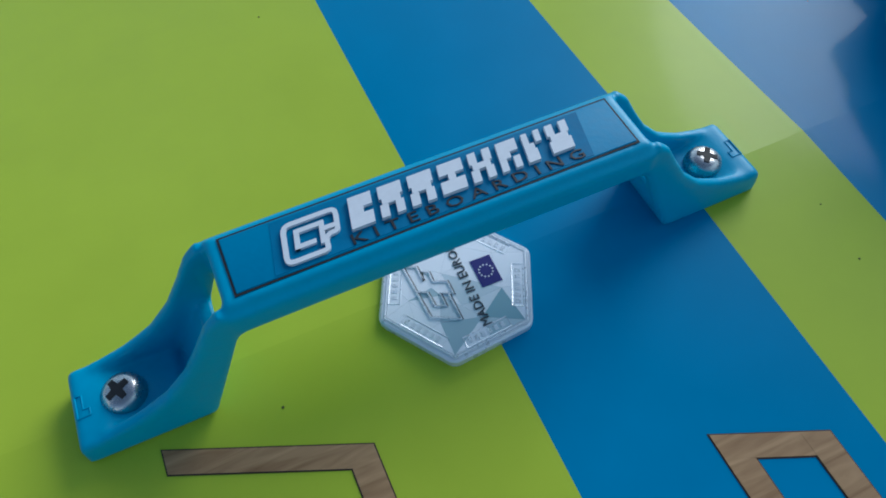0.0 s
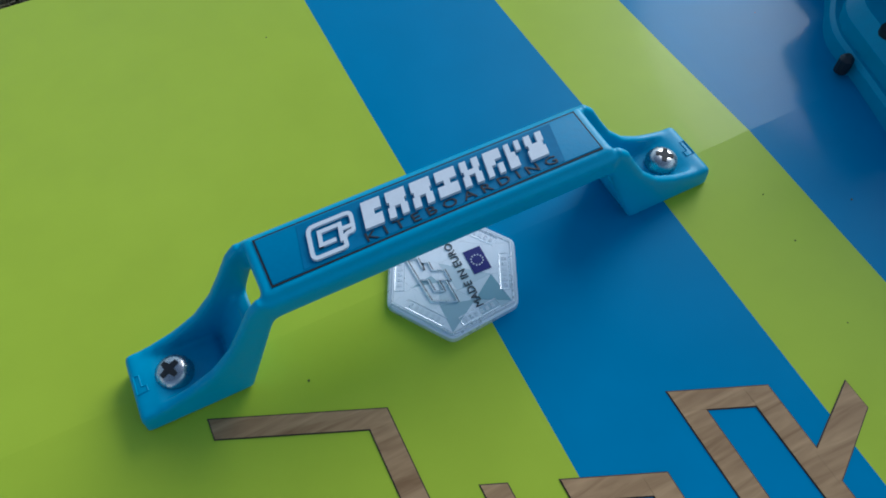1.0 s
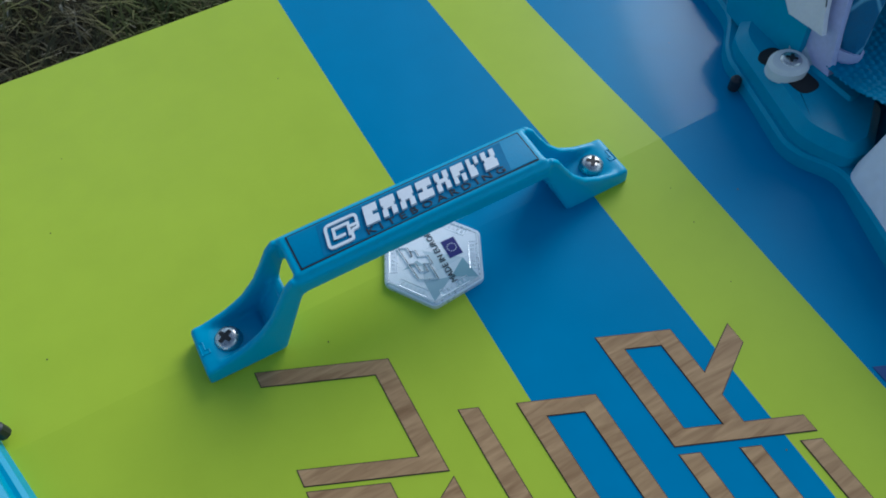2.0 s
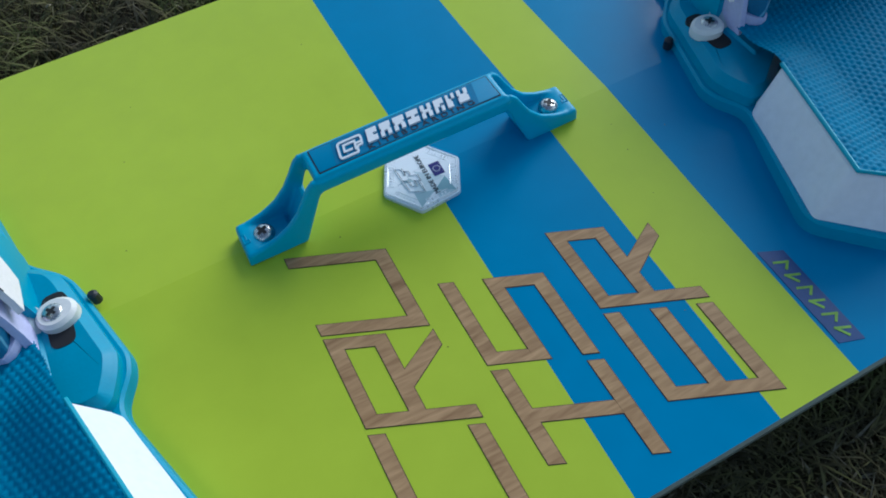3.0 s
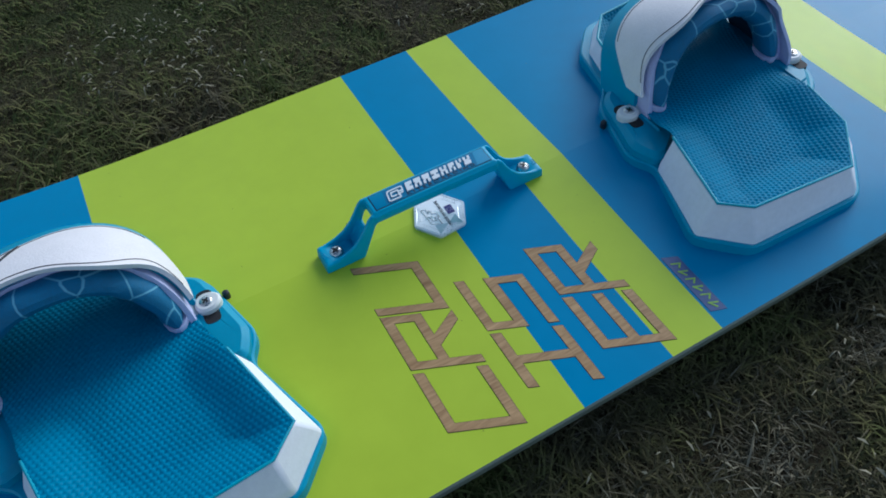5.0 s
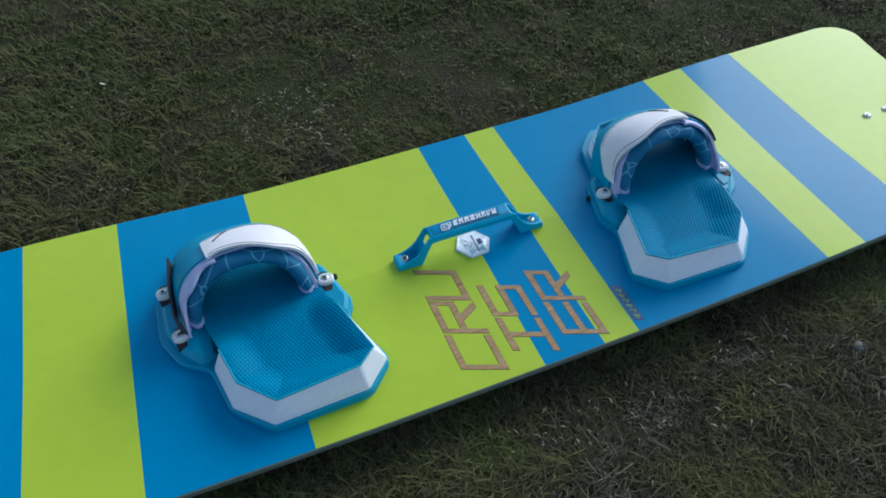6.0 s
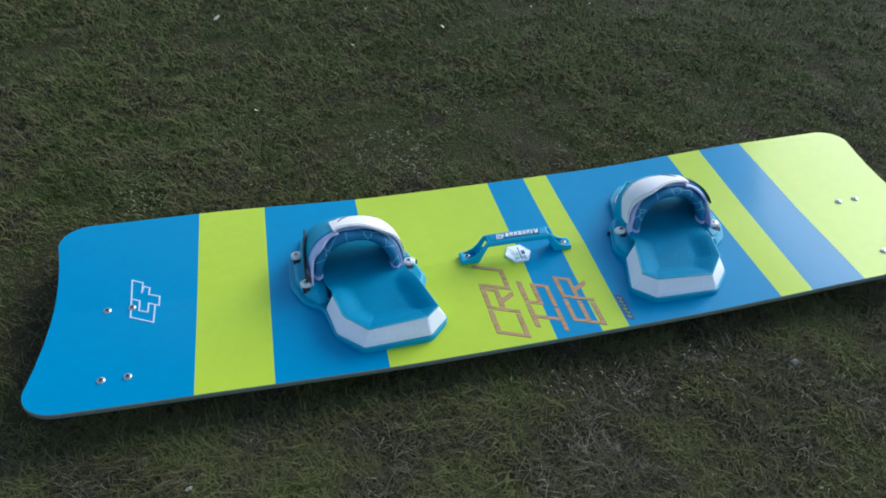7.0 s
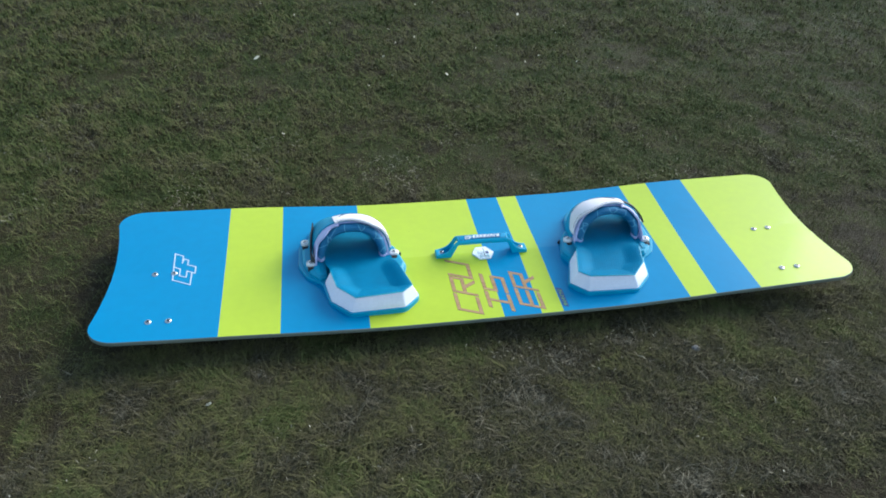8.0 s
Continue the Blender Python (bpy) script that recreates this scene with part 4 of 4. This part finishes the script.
# ---- small things on the lawn ----
def build_litter():
    rng = random.Random(3)
    bm = bmesh.new()
    bmesh.ops.create_icosphere(bm, subdivisions=2, radius=0.0075)
    for v in bm.verts:
        v.co *= 1 + 0.25 * noise.noise(v.co * 120)
        v.co.z *= 0.6
        v.co.x *= 1.25
    me = bpy.data.meshes.new("pebble")
    bm.to_mesh(me)
    bm.free()
    me.materials.append(STONE)
    me.shade_smooth()
    ob = new("pebble", me)
    ob.location = (0.377, -0.312, ground_height(0.377, -0.312) + 0.011)
    tagged(ob, "small grey pebble in the grass", "stone")
    spots = [(-0.543, -0.326, 0.0055), (-0.504, 1.184, 0.011), (0.505, 1.557, 0.009), (0.116, 0.996, 0.007), (-0.077, 1.167, 0.005), (0.592, 1.073, 0.004), (-0.415, 0.640, 0.005), (0.055, 1.33, 0.005), (-0.03, 1.42, 0.004)]
    spots += [(rng.uniform(-0.6, 0.9), rng.uniform(0.9, 2.0), rng.uniform(0.0025, 0.0045)) for _ in range(24)]
    spots += [(rng.uniform(-0.9, 0.9), rng.uniform(-0.75, -0.3), rng.uniform(0.0012, 0.002)) for _ in range(5)]
    for x, y, r in spots:
        bm = bmesh.new()
        a = rng.uniform(0, 3.14)
        z = ground_height(x, y) + 0.016
        d, n = Vector((math.cos(a), math.sin(a), 0.35)) * r, Vector((-math.sin(a), math.cos(a), 0.2)) * r * 0.45
        add_loft(bm, [[Vector((x, y, z + h)) + p for p in (-d, -d * 0.4 - n, d * 0.6 - n * 0.8, d, d * 0.5 + n, -d * 0.5 + n)] for h in (0, 0.0008)])
        me = bpy.data.meshes.new("white_flake")
        bm.to_mesh(me)
        bm.free()
        me.materials.append(PETAL)
        tagged(new("white_flake", me), "small dry white flake lying on the grass", "flake", "flakes on the lawn")


def build_straw():
    """Dry bits of straw and leaf lying loose in the turf, thick in patches."""
    rng = random.Random(21)
    verts, faces = [], []
    while len(faces) < 4200:
        back = rng.random() < 0.62
        x = rng.uniform(-1.2, 1.6)
        y = 0.27 + abs(rng.gauss(0, 0.32)) if back else rng.uniform(-0.85, -0.24)
        if noise.noise(Vector((x * 5.5, y * 5.5, 21))) + 0.5 * noise.noise(Vector((x * 19, y * 19, 4))) < rng.uniform(0.05, 0.45):
            continue
        a, r = rng.uniform(0, 6.28), rng.uniform(0.0018, 0.0045) * (1.8 if rng.random() < 0.12 else 1)
        w = rng.uniform(0.0005, 0.0012)
        c = Vector((x, y, ground_height(x, y) + rng.uniform(0.006, 0.014)))
        d, n = Vector((math.cos(a), math.sin(a), rng.uniform(-0.3, 0.5))) * r, Vector((-math.sin(a), math.cos(a), rng.uniform(-0.6, 0.6))) * w
        bend = Vector((0, 0, r * 0.4))
        k = len(verts)
        verts += [c - d - n * 0.4, c + bend - n, c + d - n * 0.2, c + d + n * 0.2, c + bend + n, c - d + n * 0.4]
        faces += [(k, k + 1, k + 4, k + 5), (k + 1, k + 2, k + 3, k + 4)]
    me = bpy.data.meshes.new("straw")
    me.from_pydata([tuple(v) for v in verts], [], faces)
    me.materials.append(STRAW)
    tagged(new("straw", me), "pale dry straw bits scattered in the turf", "straw", kind="stuff")


def build_specks():
    rng = random.Random(11)
    bm = bmesh.new()
    for _ in range(36):
        x, y, r = rng.uniform(-0.6, 0.6), rng.uniform(-0.2, 0.2), rng.uniform(0.0002, 0.0005)
        a = rng.uniform(0, 3)
        add_prism(bm, [(x + r * math.cos(a + k * 1.26) * rng.uniform(0.6, 1.3), y + r * math.sin(a + k * 1.26)) for k in range(5)], lambda x, y: deck_z(x, y) - 0.0002, lambda x, y: deck_z(x, y) + 0.0002)
    me = bpy.data.meshes.new("grit")
    bm.to_mesh(me)
    bm.free()
    me.materials.append(GRIT)
    tagged(new("grit", me), "fine dark grit scattered over the deck", "grit", kind="stuff")


build_ground()
board = build_board()
build_prints(board)
build_badge(board)
build_handle()
build_binding(-1)
build_binding(1)
build_litter()
build_straw()
build_specks()
build_inlays(board)
build_grass()
